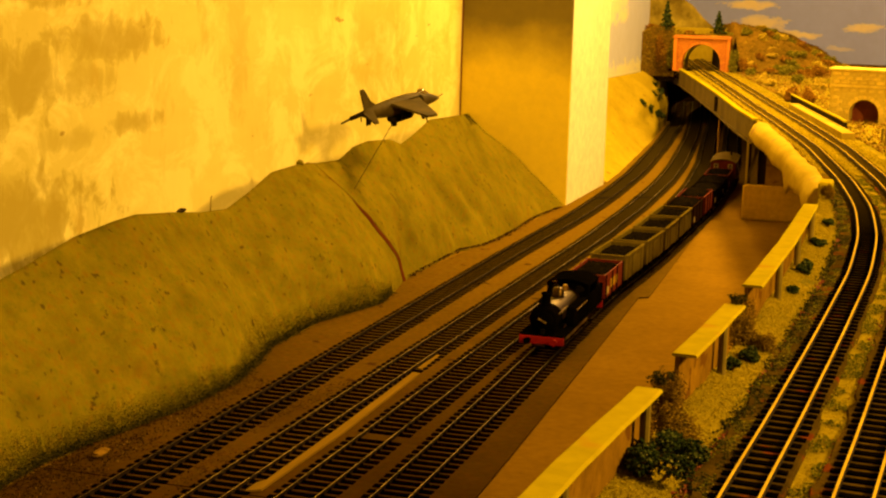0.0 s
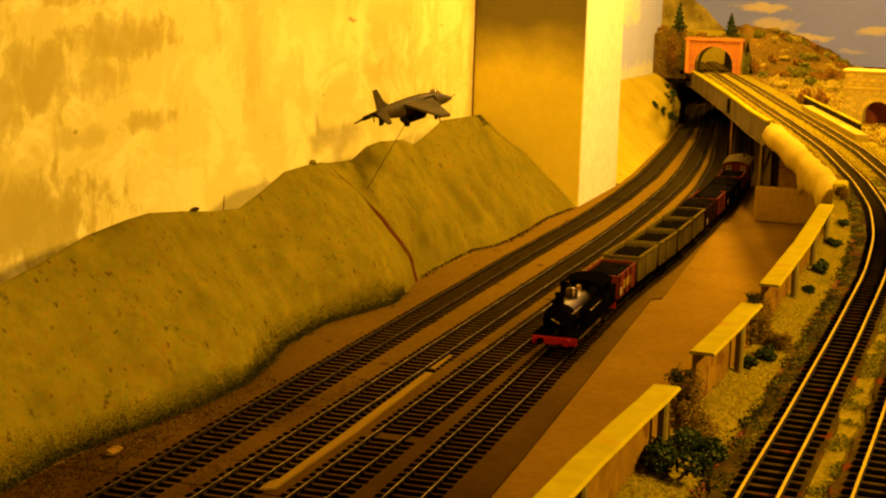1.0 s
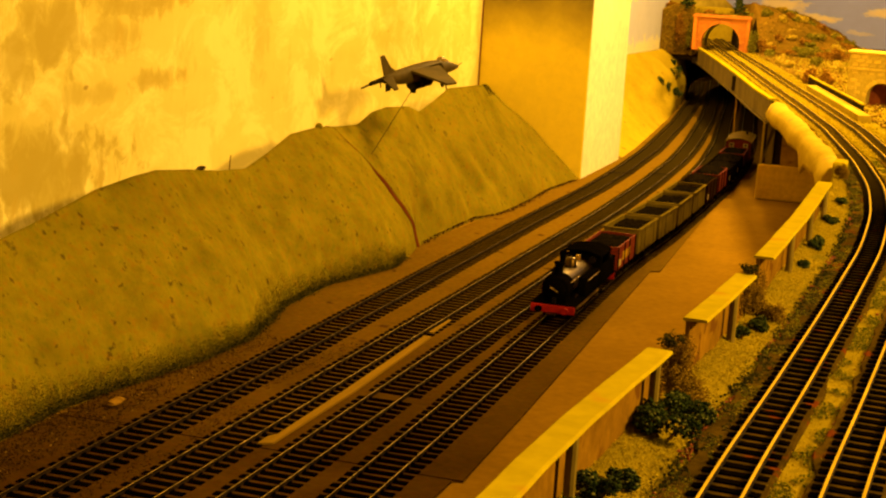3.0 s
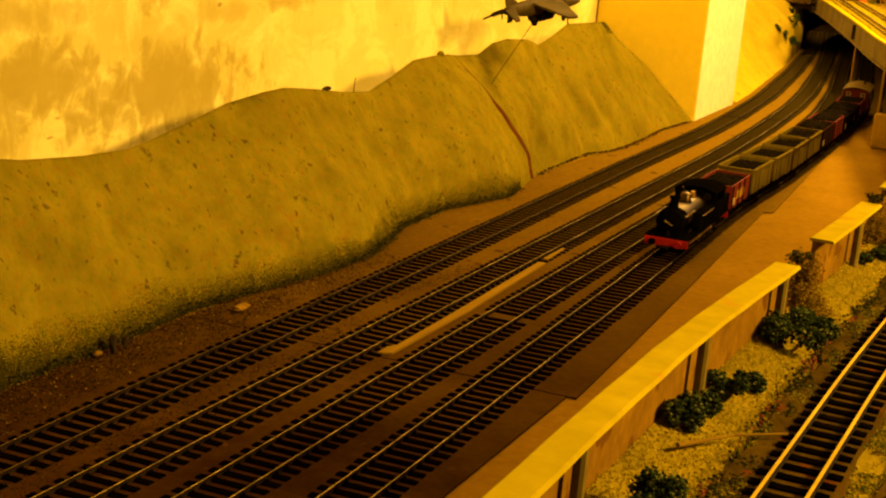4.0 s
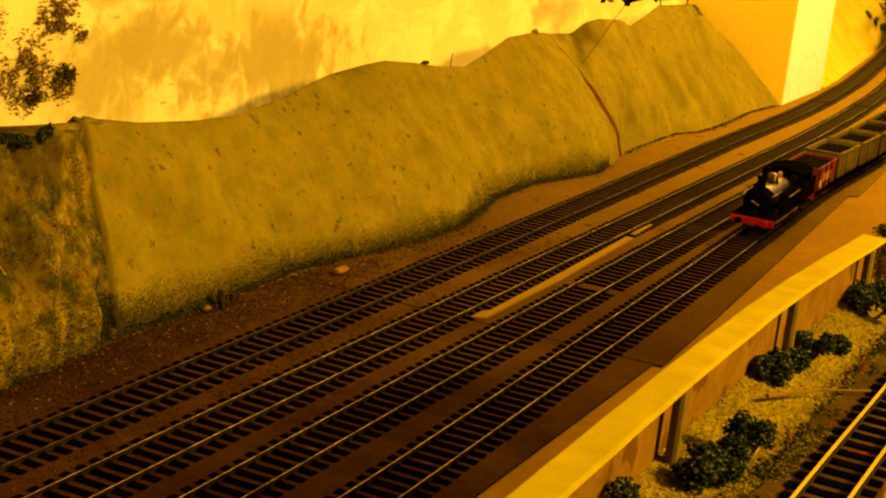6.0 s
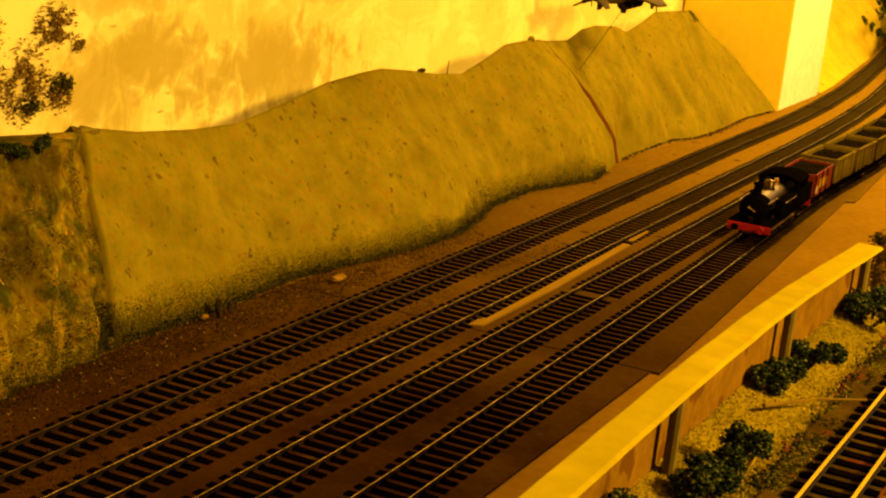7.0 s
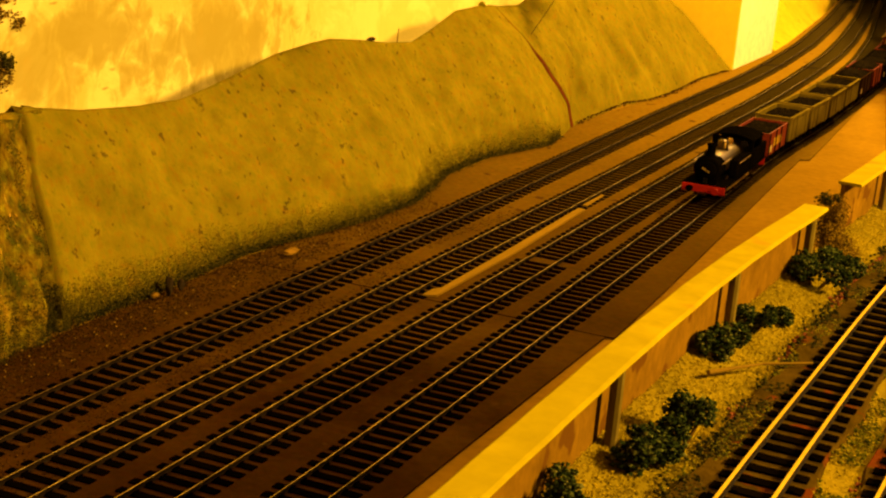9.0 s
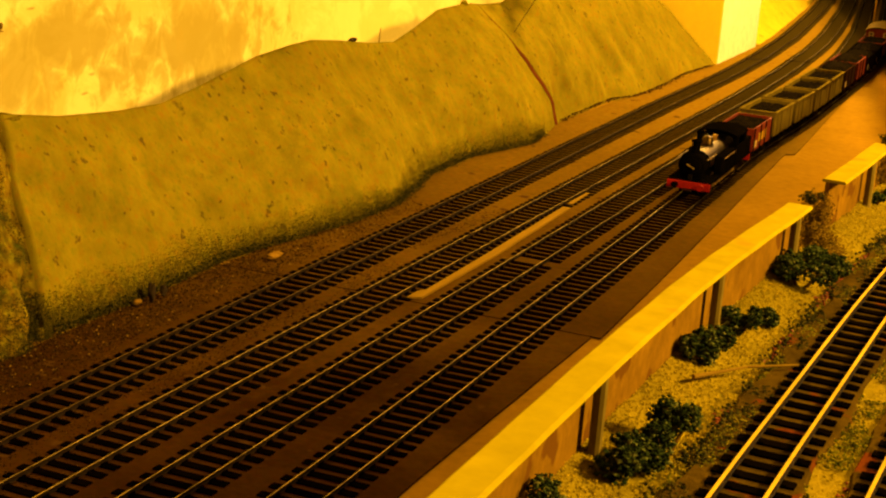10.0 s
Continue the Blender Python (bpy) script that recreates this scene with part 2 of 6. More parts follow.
DARKGRAINS = island_material("dark_red_brown_grains", [(0.0, (0.006, 0.003, 0.001)), (0.6, (0.018, 0.008, 0.0015)), (0.95, (0.045, 0.018, 0.002)), (1.0, (0.14, 0.08, 0.012))])
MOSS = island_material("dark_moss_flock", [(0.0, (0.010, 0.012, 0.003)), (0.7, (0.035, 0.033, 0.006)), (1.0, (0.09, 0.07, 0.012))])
MOSS_SHADE = island_material("olive_moss_shade", [(0.0, (0.012, 0.011, 0.001)), (0.5, (0.036, 0.031, 0.003)), (1.0, (0.085, 0.066, 0.005))])
CREEPER = island_material("dried_creeper", [(0.0, (0.05, 0.028, 0.004)), (0.45, (0.13, 0.075, 0.008)), (0.85, (0.25, 0.15, 0.016)), (1.0, (0.48, 0.33, 0.06))])
STRAWFOAM = island_material("straw_foam_leaves", [(0.0, (0.22, 0.150, 0.008)), (0.6, (0.42, 0.30, 0.016)), (1.0, (0.62, 0.47, 0.04))])
GREENFOAM = island_material("olive_foam_leaves", [(0.0, (0.06, 0.055, 0.004)), (0.6, (0.15, 0.135, 0.008)), (1.0, (0.27, 0.23, 0.02))])
RUSTFOAM = island_material("rust_foam_leaves", [(0.0, (0.09, 0.040, 0.004)), (0.6, (0.22, 0.100, 0.007)), (1.0, (0.34, 0.18, 0.014))])
HILLSCATTER = island_material("olive_brown_scatter", [(0.0, (0.10, 0.068, 0.005)), (0.5, (0.155, 0.100, 0.007)), (0.85, (0.20, 0.120, 0.008)), (1.0, (0.27, 0.185, 0.012))])
AUTUMN = island_material("autumn_scatter", [(0.0, (0.09, 0.065, 0.008)), (0.35, (0.17, 0.105, 0.010)), (0.6, (0.24, 0.115, 0.010)), (0.85, (0.28, 0.185, 0.016)), (1.0, (0.38, 0.27, 0.03))])
LEAFY = island_material("dark_leaf_flock", [(0.0, (0.006, 0.012, 0.003)), (0.6, (0.025, 0.038, 0.008)), (0.9, (0.07, 0.085, 0.018)), (1.0, (0.16, 0.16, 0.04))])


def hill_paint(nt, bsdf):
    """Olive-ochre distemper, blotched green and rust, with dark scuffs and a few pale chips."""
    v = coords(nt)
    streak = coords(nt, (30, 9, 5))
    n1 = noise_tex(nt, v, 9, 6, 0.65)
    n2 = noise_tex(nt, v, 46, 6, 0.7)
    n3 = noise_tex(nt, streak, 2.2, 4, 0.6)
    n7 = noise_tex(nt, v, 210, 4, 0.65)
    col = ramp(nt, n1, [(0.30, (0.135, 0.106, 0.004)), (0.5, (0.175, 0.138, 0.005)), (0.72, (0.212, 0.164, 0.006))])
    col = mixed(nt, 0.62, col, ramp(nt, n2, [(0.30, (0.50, 0.52, 0.4)), (0.60, (1.05, 1.0, 1.0))]), "MULTIPLY")
    col = mixed(nt, 0.13, col, ramp(nt, n3, [(0.3, (0.55, 0.55, 0.5)), (0.65, (1.1, 1.08, 1.0))]), "MULTIPLY")
    col = mixed(nt, 0.8, col, ramp(nt, n7, [(0.30, (1.12, 0.78, 0.7)), (0.46, (1.0, 1.0, 1.0)), (0.56, (0.96, 1.0, 1.0)), (0.70, (0.66, 0.88, 0.9))]), "MULTIPLY")
    blot = noise_tex(nt, v, 17, 5, 0.7)
    col = mixed(nt, ramp(nt, blot, [(0.56, (0, 0, 0)), (0.70, (0.6, 0.6, 0.6))]), col, (0.085, 0.075, 0.004))
    rust = noise_tex(nt, v, 23, 5, 0.7, 0.4)
    col = mixed(nt, ramp(nt, rust, [(0.58, (0, 0, 0)), (0.72, (0.5, 0.5, 0.5))]), col, (0.15, 0.075, 0.004))
    scuff = noise_tex(nt, v, 75, 4, 0.65)
    col = mixed(nt, ramp(nt, scuff, [(0.63, (0, 0, 0)), (0.70, (0.7, 0.7, 0.7))]), col, (0.045, 0.030, 0.006))
    n5 = noise_tex(nt, v, 170, 2, 0.5)
    col = mixed(nt, ramp(nt, n5, [(0.66, (0, 0, 0)), (0.71, (0.7, 0.7, 0.7))]), col, (0.045, 0.030, 0.006))
    chip = noise_tex(nt, coords(nt, (1, 1.3, 0.8)), 58, 2, 0.5)
    col = mixed(nt, ramp(nt, chip, [(0.775, (0, 0, 0)), (0.79, (0.9, 0.9, 0.9))]), col, (0.42, 0.30, 0.03))
    nt.links.new(col, bsdf.inputs["Base Color"])
    bsdf.inputs["Roughness"].default_value = 0.95
    bsdf.inputs["Specular IOR Level"].default_value = 0.0
    bump(nt, bsdf, n2, 0.7, 0.0012)


HILL = material("painted_plaster_hill", hill_paint)


def rock_paint(nt, bsdf):
    """The hill's plaster, blotched with dark green and near-black moss, with pale chipped drips."""
    v = coords(nt)
    tall = coords(nt, (1, 1.6, 0.45))
    n1 = noise_tex(nt, v, 28, 6, 0.7)
    n2 = noise_tex(nt, v, 55, 6, 0.72)
    n3 = noise_tex(nt, tall, 95, 4, 0.65, 0.5)
    n4 = noise_tex(nt, v, 260, 4, 0.6)
    n5 = noise_tex(nt, v, 18, 4, 0.6)
    col = ramp(nt, n1, [(0.35, (0.095, 0.072, 0.003)), (0.65, (0.19, 0.132, 0.005))])
    col = mixed(nt, ramp(nt, n2, [(0.38, (0.9, 0.9, 0.9)), (0.54, (0, 0, 0))]), col, (0.026, 0.030, 0.004))
    col = mixed(nt, ramp(nt, n5, [(0.50, (0, 0, 0)), (0.64, (0.75, 0.75, 0.75))]), col, (0.028, 0.022, 0.002))
    col = mixed(nt, ramp(nt, n3, [(0.66, (0, 0, 0)), (0.71, (0.9, 0.9, 0.9))]), col, (0.45, 0.27, 0.03))
    col = mixed(nt, 0.85, col, ramp(nt, n4, [(0.3, (0.30, 0.20, 0.2)), (0.42, (1.0, 0.85, 0.8)), (0.55, (1.0, 1.0, 1.0)), (0.68, (1.5, 1.75, 1.4))]), "MULTIPLY")
    nt.links.new(col, bsdf.inputs["Base Color"])
    bsdf.inputs["Roughness"].default_value = 0.95
    bsdf.inputs["Specular IOR Level"].default_value = 0.0
    bump(nt, bsdf, n2, 0.8, 0.003)


ROCK = material("stained_rock_face", rock_paint)


def daubs(nt, edge, places, axis):
    """Mask of hand-painted daubs: places of (along the wall, height, half length, half height, strength), with edges broken by a noise."""
    half = nt.nodes.new("ShaderNodeMath")
    half.operation = "MULTIPLY"
    nt.links.new(edge, half.inputs[0])
    half.inputs[1].default_value = 0.9
    v = coords(nt)
    mask = None
    for a, z, ra, rz, strength in places:
        off = nt.nodes.new("ShaderNodeVectorMath")
        off.operation = "SUBTRACT"
        nt.links.new(v, off.inputs[0])
        off.inputs[1].default_value = (a, 0, z) if axis == "x" else (0, a, z)
        scl = nt.nodes.new("ShaderNodeVectorMath")
        scl.operation = "MULTIPLY"
        nt.links.new(off.outputs[0], scl.inputs[0])
        scl.inputs[1].default_value = (1 / ra, 0, 1 / rz) if axis == "x" else (0, 1 / ra, 1 / rz)
        d = nt.nodes.new("ShaderNodeVectorMath")
        d.operation = "LENGTH"
        nt.links.new(scl.outputs[0], d.inputs[0])
        m = nt.nodes.new("ShaderNodeMath")
        m.operation = "MULTIPLY_ADD"
        nt.links.new(d.outputs["Value"], m.inputs[0])
        m.inputs[1].default_value = 0.28
        nt.links.new(half.outputs[0], m.inputs[2])
        g = ramp(nt, m.outputs[0], [(0.58, (strength,) * 3), (0.72, (strength * 0.7,) * 3), (0.82, (0, 0, 0))])
        mask = g if mask is None else mixed(nt, 1.0, mask, g, "LIGHTEN")
    return mask


def sky_clouds(name, sky, cloud, places, axis):
    """A hand-painted sky: a thin uneven wash with daubed clouds."""
    def build(nt, bsdf):
        v = coords(nt)
        n1 = noise_tex(nt, v, 5, 4, 0.55)
        n3 = noise_tex(nt, v, 60, 4, 0.6)
        edge = noise_tex(nt, coords(nt, (0.6, 0.6, 1.3)), 46, 5, 0.65, 0.4)
        col = mixed(nt, 0.5, sky, ramp(nt, n1, [(0.3, (0.72, 0.72, 0.76)), (0.7, (1.0, 1.0, 1.0))]), "MULTIPLY")
        col = mixed(nt, daubs(nt, edge, places, axis), col, cloud)
        col = mixed(nt, 0.25, col, ramp(nt, n3, [(0.3, (0.75, 0.74, 0.7)), (0.7, (1.0, 1.0, 1.0))]), "MULTIPLY")
        nt.links.new(col, bsdf.inputs["Base Color"])
        bsdf.inputs["Roughness"].default_value = 0.9
        bump(nt, bsdf, n3, 0.25, 0.0005)
    return material(name, build)


TAN_DAUBS = [(0.235, 0.196, 0.060, 0.013, 0.75), (0.140, 0.175, 0.034, 0.020, 0.75), (0.205, 0.172, 0.030, 0.012, 0.55), (0.266, 0.141, 0.026, 0.007, 0.65), (0.115, 0.094, 0.085, 0.022, 0.85), (0.160, 0.228, 0.060, 0.010, 0.7), (0.102, 0.160, 0.018, 0.016, 0.7), (0.0, 0.108, 0.052, 0.018, 0.85), (-0.048, 0.097, 0.030, 0.020, 0.75), (0.118, 0.110, 0.040, 0.012, 0.5), (-0.03, 0.142, 0.050, 0.009, 0.6), (0.18, 0.137, 0.035, 0.006, 0.45), (0.38, 0.235, 0.05, 0.012, 0.45), (0.425, 0.200, 0.016, 0.050, 0.32), (0.73, 0.19, 0.06, 0.05, 0.30), (0.045, 0.205, 0.05, 0.02, 0.6), (-0.08, 0.17, 0.04, 0.02, 0.6)]


def cloud_wall(nt, bsdf):
    """Cream backdrop with tan cloud daubs, vertical drips and small dark nicks."""
    v = coords(nt, (1, 0.34, 1))
    drip = coords(nt, (1, 1, 0.16))
    edge = noise_tex(nt, coords(nt, (1, 1.0, 0.8)), 62, 4, 0.62, 0.5)
    haze = noise_tex(nt, v, 6, 5, 0.6)
    col = ramp(nt, haze, [(0.35, (0.50, 0.415, 0.080)), (0.62, (0.65, 0.56, 0.145))])
    fleck = noise_tex(nt, coords(nt, (1, 0.55, 0.9)), 27, 6, 0.68, 0.6)
    col = mixed(nt, ramp(nt, fleck, [(0.46, (0, 0, 0)), (0.58, (0.55, 0.55, 0.55))]), col, (0.80, 0.70, 0.24))
    col = mixed(nt, daubs(nt, edge, TAN_DAUBS, "y"), col, (0.330, 0.255, 0.028))
    n3 = noise_tex(nt, drip, 34, 4, 0.65)
    col = mixed(nt, 0.10, col, ramp(nt, n3, [(0.32, (0.66, 0.55, 0.35)), (0.58, (1.0, 1.0, 1.0))]), "MULTIPLY")
    n5 = noise_tex(nt, coords(nt, (1, 1, 0.6)), 24, 5, 0.65)
    col = mixed(nt, ramp(nt, n5, [(0.58, (0, 0, 0)), (0.70, (0.4, 0.4, 0.4))]), col, (0.44, 0.29, 0.03))
    n4 = noise_tex(nt, v, 90, 2, 0.5)
    col = mixed(nt, ramp(nt, n4, [(0.73, (0, 0, 0)), (0.76, (0.7, 0.7, 0.7))]), col, (0.22, 0.14, 0.02))
    nt.links.new(col, bsdf.inputs["Base Color"])
    bsdf.inputs["Roughness"].default_value = 0.92
    bsdf.inputs["Specular IOR Level"].default_value = 0.1
    bump(nt, bsdf, n4, 0.25, 0.0005)


WALLP = material("painted_cloud_backdrop", cloud_wall)
SKYBLUE = sky_clouds("painted_blue_sky", (0.31, 0.345, 0.90), (0.72, 0.58, 0.32), [(-0.175, 0.211, 0.050, 0.009, 0.9), (-0.150, 0.168, 0.045, 0.014, 0.8), (-0.082, 0.145, 0.050, 0.007, 0.85), (0.080, 0.166, 0.040, 0.009, 0.8), (0.03, 0.118, 0.03, 0.005, 0.4), (-0.06, 0.275, 0.02, 0.012, 0.8)], "x")
PALESKY = sky_clouds("painted_pale_sky", (0.72, 0.74, 1.0), (0.96, 0.92, 0.62), [(1.86, 0.215, 0.085, 0.030, 1.0), (1.92, 0.195, 0.05, 0.012, 0.9), (2.02, 0.090, 0.40, 0.022, 1.0), (1.75, 0.25, 0.09, 0.03, 0.9)], "y")


def ochre_brown_board(nt, bsdf):
    """Ochre board that turns brown towards its top, along an uneven edge."""
    v = coords(nt)
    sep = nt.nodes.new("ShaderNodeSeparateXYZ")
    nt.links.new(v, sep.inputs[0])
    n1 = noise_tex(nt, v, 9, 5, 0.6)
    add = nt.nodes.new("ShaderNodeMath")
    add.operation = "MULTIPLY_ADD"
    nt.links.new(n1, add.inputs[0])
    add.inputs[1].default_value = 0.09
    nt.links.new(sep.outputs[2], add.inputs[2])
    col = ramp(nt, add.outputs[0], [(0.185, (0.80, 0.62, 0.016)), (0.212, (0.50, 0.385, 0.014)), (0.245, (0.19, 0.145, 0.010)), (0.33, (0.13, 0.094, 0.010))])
    n2 = noise_tex(nt, v, 120, 4, 0.6)
    col = mixed(nt, 0.3, col, ramp(nt, n2, [(0.3, (0.7, 0.7, 0.7)), (0.7, (1, 1, 1))]), "MULTIPLY")
    nt.links.new(col, bsdf.inputs["Base Color"])
    bsdf.inputs["Roughness"].default_value = 0.8


OCHREBROWN = material("ochre_brown_painted_board", ochre_brown_board)

# ---- mesh helpers ----


def finish(name, bm, mat, parent=None, label="", smooth=False):
    me = bpy.data.meshes.new(name)
    bm.normal_update()
    bm.to_mesh(me)
    bm.free()
    for m in (mat if isinstance(mat, (list, tuple)) else [mat]):
        me.materials.append(m)
    if smooth:
        me.polygons.foreach_set("use_smooth", [True] * len(me.polygons))
    ob = new(name, me)
    if parent is not None:
        ob.parent = parent
    if label:
        ob["label"] = label
    return ob


def part(name, bm, mat, parent, label="", smooth=False):
    return finish(name, bm, mat, parent, label, smooth)


def empty(name, place=(0, 0, 0), turn=0.0):
    ob = new(name)
    ob.empty_display_size = 0.02
    ob.matrix_basis = pose(*place, 0, 0, turn)
    return ob


def box(bm, x0, x1, y0, y1, z0, z1, bevel=0.0, mat=0, m=None):
    vs = [bm.verts.new((x, y, z)) for z in (z0, z1) for x, y in ((x0, y0), (x1, y0), (x1, y1), (x0, y1))]
    if m is not None:
        for v in vs:
            v.co = m @ v.co
    fs = [bm.faces.new([vs[i] for i in f]) for f in ((3, 2, 1, 0), (4, 5, 6, 7), (0, 1, 5, 4), (1, 2, 6, 5), (2, 3, 7, 6), (3, 0, 4, 7))]
    for f in fs:
        f.material_index = mat
    if bevel:
        es = list({e for f in fs for e in f.edges})
        bmesh.ops.bevel(bm, geom=es, offset=bevel, segments=1, affect="EDGES")
    return bm


def boxed(*a, **k):
    return box(bmesh.new(), *a, **k)


def tube(bm, a, b, r0, r1=None, n=12, caps=True):
    a, b = Vector(a), Vector(b)
    r1 = r0 if r1 is None else r1
    q = (b - a).to_track_quat("Z", "Y")
    rings = []
    for c, r in ((a, r0), (b, r1)):
        rings.append([bm.verts.new(c + q @ Vector((r * math.cos(2 * math.pi * i / n), r * math.sin(2 * math.pi * i / n), 0))) for i in range(n)])
    for i in range(n):
        bm.faces.new((rings[0][i], rings[0][(i + 1) % n], rings[1][(i + 1) % n], rings[1][i]))
    if caps:
        bm.faces.new(rings[0][::-1])
        bm.faces.new(rings[1])
    return bm


def smooth_path(points, step=0.01, soft=0.05):
    """A smooth plan line through the points, resampled at even steps: arrays of places and headings."""
    p = np.array(points, float)
    d = np.r_[0, np.cumsum(np.hypot(*np.diff(p, axis=0).T))]
    s = np.arange(0, d[-1], step)
    q = np.c_[np.interp(s, d, p[:, 0]), np.interp(s, d, p[:, 1])]
    n = max(1, int(soft / step))
    pad = np.r_[[2 * q[0] - q[i] for i in range(n, 0, -1)], q, [2 * q[-1] - q[-1 - i] for i in range(1, n + 1)]]
    k = np.hanning(2 * n + 3)[1:-1]
    k /= k.sum()
    return np.c_[np.convolve(pad[:, 0], k, "valid"), np.convolve(pad[:, 1], k, "valid")]


def normals(q):
    t = np.gradient(q, axis=0)
    t /= np.linalg.norm(t, axis=1)[:, None]
    return np.c_[t[:, 1], -t[:, 0]]


def offset(q, d):
    return q + normals(q) * d


def sweep(bm, q, profile, z=0.0, mat=0, caps=True, closed=True):
    """Profile points (sideways to the right, up) carried along the plan line q."""
    n = normals(q)
    zs = z if hasattr(z, "__len__") else [z] * len(q)
    rows = []
    for i in range(len(q)):
        rows.append([bm.verts.new((q[i, 0] + n[i, 0] * a, q[i, 1] + n[i, 1] * a, zs[i] + b)) for a, b in profile])
    m = len(profile)
    for r0, r1 in zip(rows, rows[1:]):
        for j in range(m if closed else m - 1):
            f = bm.faces.new((r0[j], r0[(j + 1) % m], r1[(j + 1) % m], r1[j]))
            f.material_index = mat
    if caps and closed:
        bm.faces.new(rows[0][::-1]).material_index = mat
        bm.faces.new(rows[-1]).material_index = mat
    return bm


def sheet(bm, outline, z0, z1):
    """A flat slab with the plan outline (counterclockwise)."""
    lo = [bm.verts.new((x, y, z0)) for x, y in outline]
    hi = [bm.verts.new((x, y, z1)) for x, y in outline]
    bm.faces.new(lo[::-1])
    bm.faces.new(hi)
    n = len(outline)
    for i in range(n):
        bm.faces.new((lo[i], lo[(i + 1) % n], hi[(i + 1) % n], hi[i]))
    return bm


# ---- plan ----
YARD = [
    [(-0.1200, -0.8957), (-0.1196, -0.2077), (-0.1196, 0.2837), (-0.1191, 0.6768), (-0.1151, 0.9225), (-0.1181, 1.0994), (-0.1289, 1.3451), (-0.1603, 1.7284), (-0.2046, 2.1608), (-0.2812, 2.6915)],
    [(-0.0817, -0.8957), (-0.0798, -0.2077), (-0.0758, 0.1362), (-0.0719, 0.4311), (-0.0680, 0.7751), (-0.0709, 1.0208), (-0.0793, 1.2566), (-0.0945, 1.4630), (-0.1338, 1.8561), (-0.1731, 2.1706), (-0.2468, 2.6915)],
    [(-0.0424, -0.8957), (-0.0400, -0.2077), (-0.0365, 0.1854), (-0.0326, 0.5294), (-0.0296, 0.8242), (-0.0316, 1.0404), (-0.0404, 1.2468), (-0.0630, 1.5122), (-0.1063, 1.8758), (-0.1417, 2.2001), (-0.2124, 2.6915)],
    [(0.0008, -0.8957), (0.0028, -0.2077), (0.0008, 0.1854), (-0.0031, 0.4802), (-0.0021, 0.5490), (0.0028, 0.6768), (0.0038, 0.8733), (0.0028, 1.0404), (-0.0060, 1.2665), (-0.0286, 1.5122), (-0.0689, 1.8561), (-0.1092, 2.2001), (-0.1780, 2.6915)],
]
UPPER = [(0.174, -1.1), (0.1762, -0.55), (0.1782, -0.40), (0.181, -0.32), (0.1835, -0.24), (0.187, -0.177), (0.1929, -0.04), (0.1985, 0.12), (0.1975, 0.24), (0.190, 0.36), (0.1717, 0.5025), (0.1324, 0.7354), (0.0857, 0.956), (0.0239, 1.235), (-0.0578, 1.611), (-0.1395, 1.975), (-0.24, 2.45)]
ZU = 0.1035
yard_lines = [smooth_path(p, 0.01, 0.03 if i == 3 else 0.08) for i, p in enumerate(YARD)]
upper_line = smooth_path(UPPER, 0.01, 0.06)


def railway_track(line, gauge, pitch, sleeper, rail_h, head, z, label, skip=(), top=RAILHEAD, wood=SLEEPER, side_mat=RAIL, chair=0.35):
    """A track: two rails and its sleepers, each sleeper a piece of its own near the viewer."""
    track = empty("railway_track", (0, 0, 0))
    tagged(track, label, "model track", "model railway tracks")
    sl, sw, sh = sleeper
    for side in (-1, 1):
        q = offset(line, side * (gauge + head) / 2)
        h = head / 2
        bm = bmesh.new()
        sweep(bm, q, [(-h * 1.3, 0), (h * 1.3, 0), (h * 0.45, rail_h * 0.25), (h * 0.45, rail_h * 0.7), (h, rail_h * 0.75), (h, rail_h * 0.985), (-h, rail_h * 0.985), (-h, rail_h * 0.75), (-h * 0.45, rail_h * 0.7), (-h * 0.45, rail_h * 0.25)], z + sh)
        rail = part("rail", bm, side_mat, track)
        bm = bmesh.new()
        sweep(bm, q, [(-h * 0.9, rail_h * 0.975), (h * 0.9, rail_h * 0.975), (h * 0.7, rail_h), (-h * 0.7, rail_h)], z + sh)
        part("running_surface", bm, top, rail, "bright worn metal rail top")
    bm = boxed(-sl / 2, sl / 2, -sw / 2, sw / 2, 0, sh)
    for side in (-1, 1):
        for d in (-1, 1):
            c = side * (gauge + head) / 2 + d * head * 1.5
            box(bm, c - head * 0.6, c + head * 0.6, -sw * 0.42, sw * 0.42, sh - 0.0001, sh + rail_h * chair)
    me = bpy.data.meshes.new("sleeper")
    bm.to_mesh(me)
    bm.free()
    me.materials.append(wood)
    d = np.r_[0, np.cumsum(np.hypot(*np.diff(line, axis=0).T))]
    s = np.arange(pitch, d[-1], pitch)
    xs, ys = np.interp(s, d, line[:, 0]), np.interp(s, d, line[:, 1])
    t = np.gradient(line, axis=0)
    hx, hy = np.interp(s, d, t[:, 0]), np.interp(s, d, t[:, 1])
    rest = bmesh.new()
    count = 0
    for x, y, a, b in zip(xs, ys, hx, hy):
        if any(lo < y < hi for lo, hi in skip):
            continue
        m = Matrix.Translation((x + random.uniform(-0.0003, 0.0003), y, z)) @ Matrix.Rotation(math.atan2(b, a) - math.pi / 2 + random.uniform(-0.012, 0.012), 4, "Z")
        if -0.5 < y and count < 300:
            ob = new("sleeper", me)
            ob.parent = track
            ob.matrix_basis = m
            count += 1
        else:
            box(rest, -sl / 2, sl / 2, -sw / 2, sw / 2, 0, sh, m=m)
    if len(rest.verts):
        tagged(part("sleeper_rest", rest, wood, track), kind="stuff")
    else:
        rest.free()
    return track


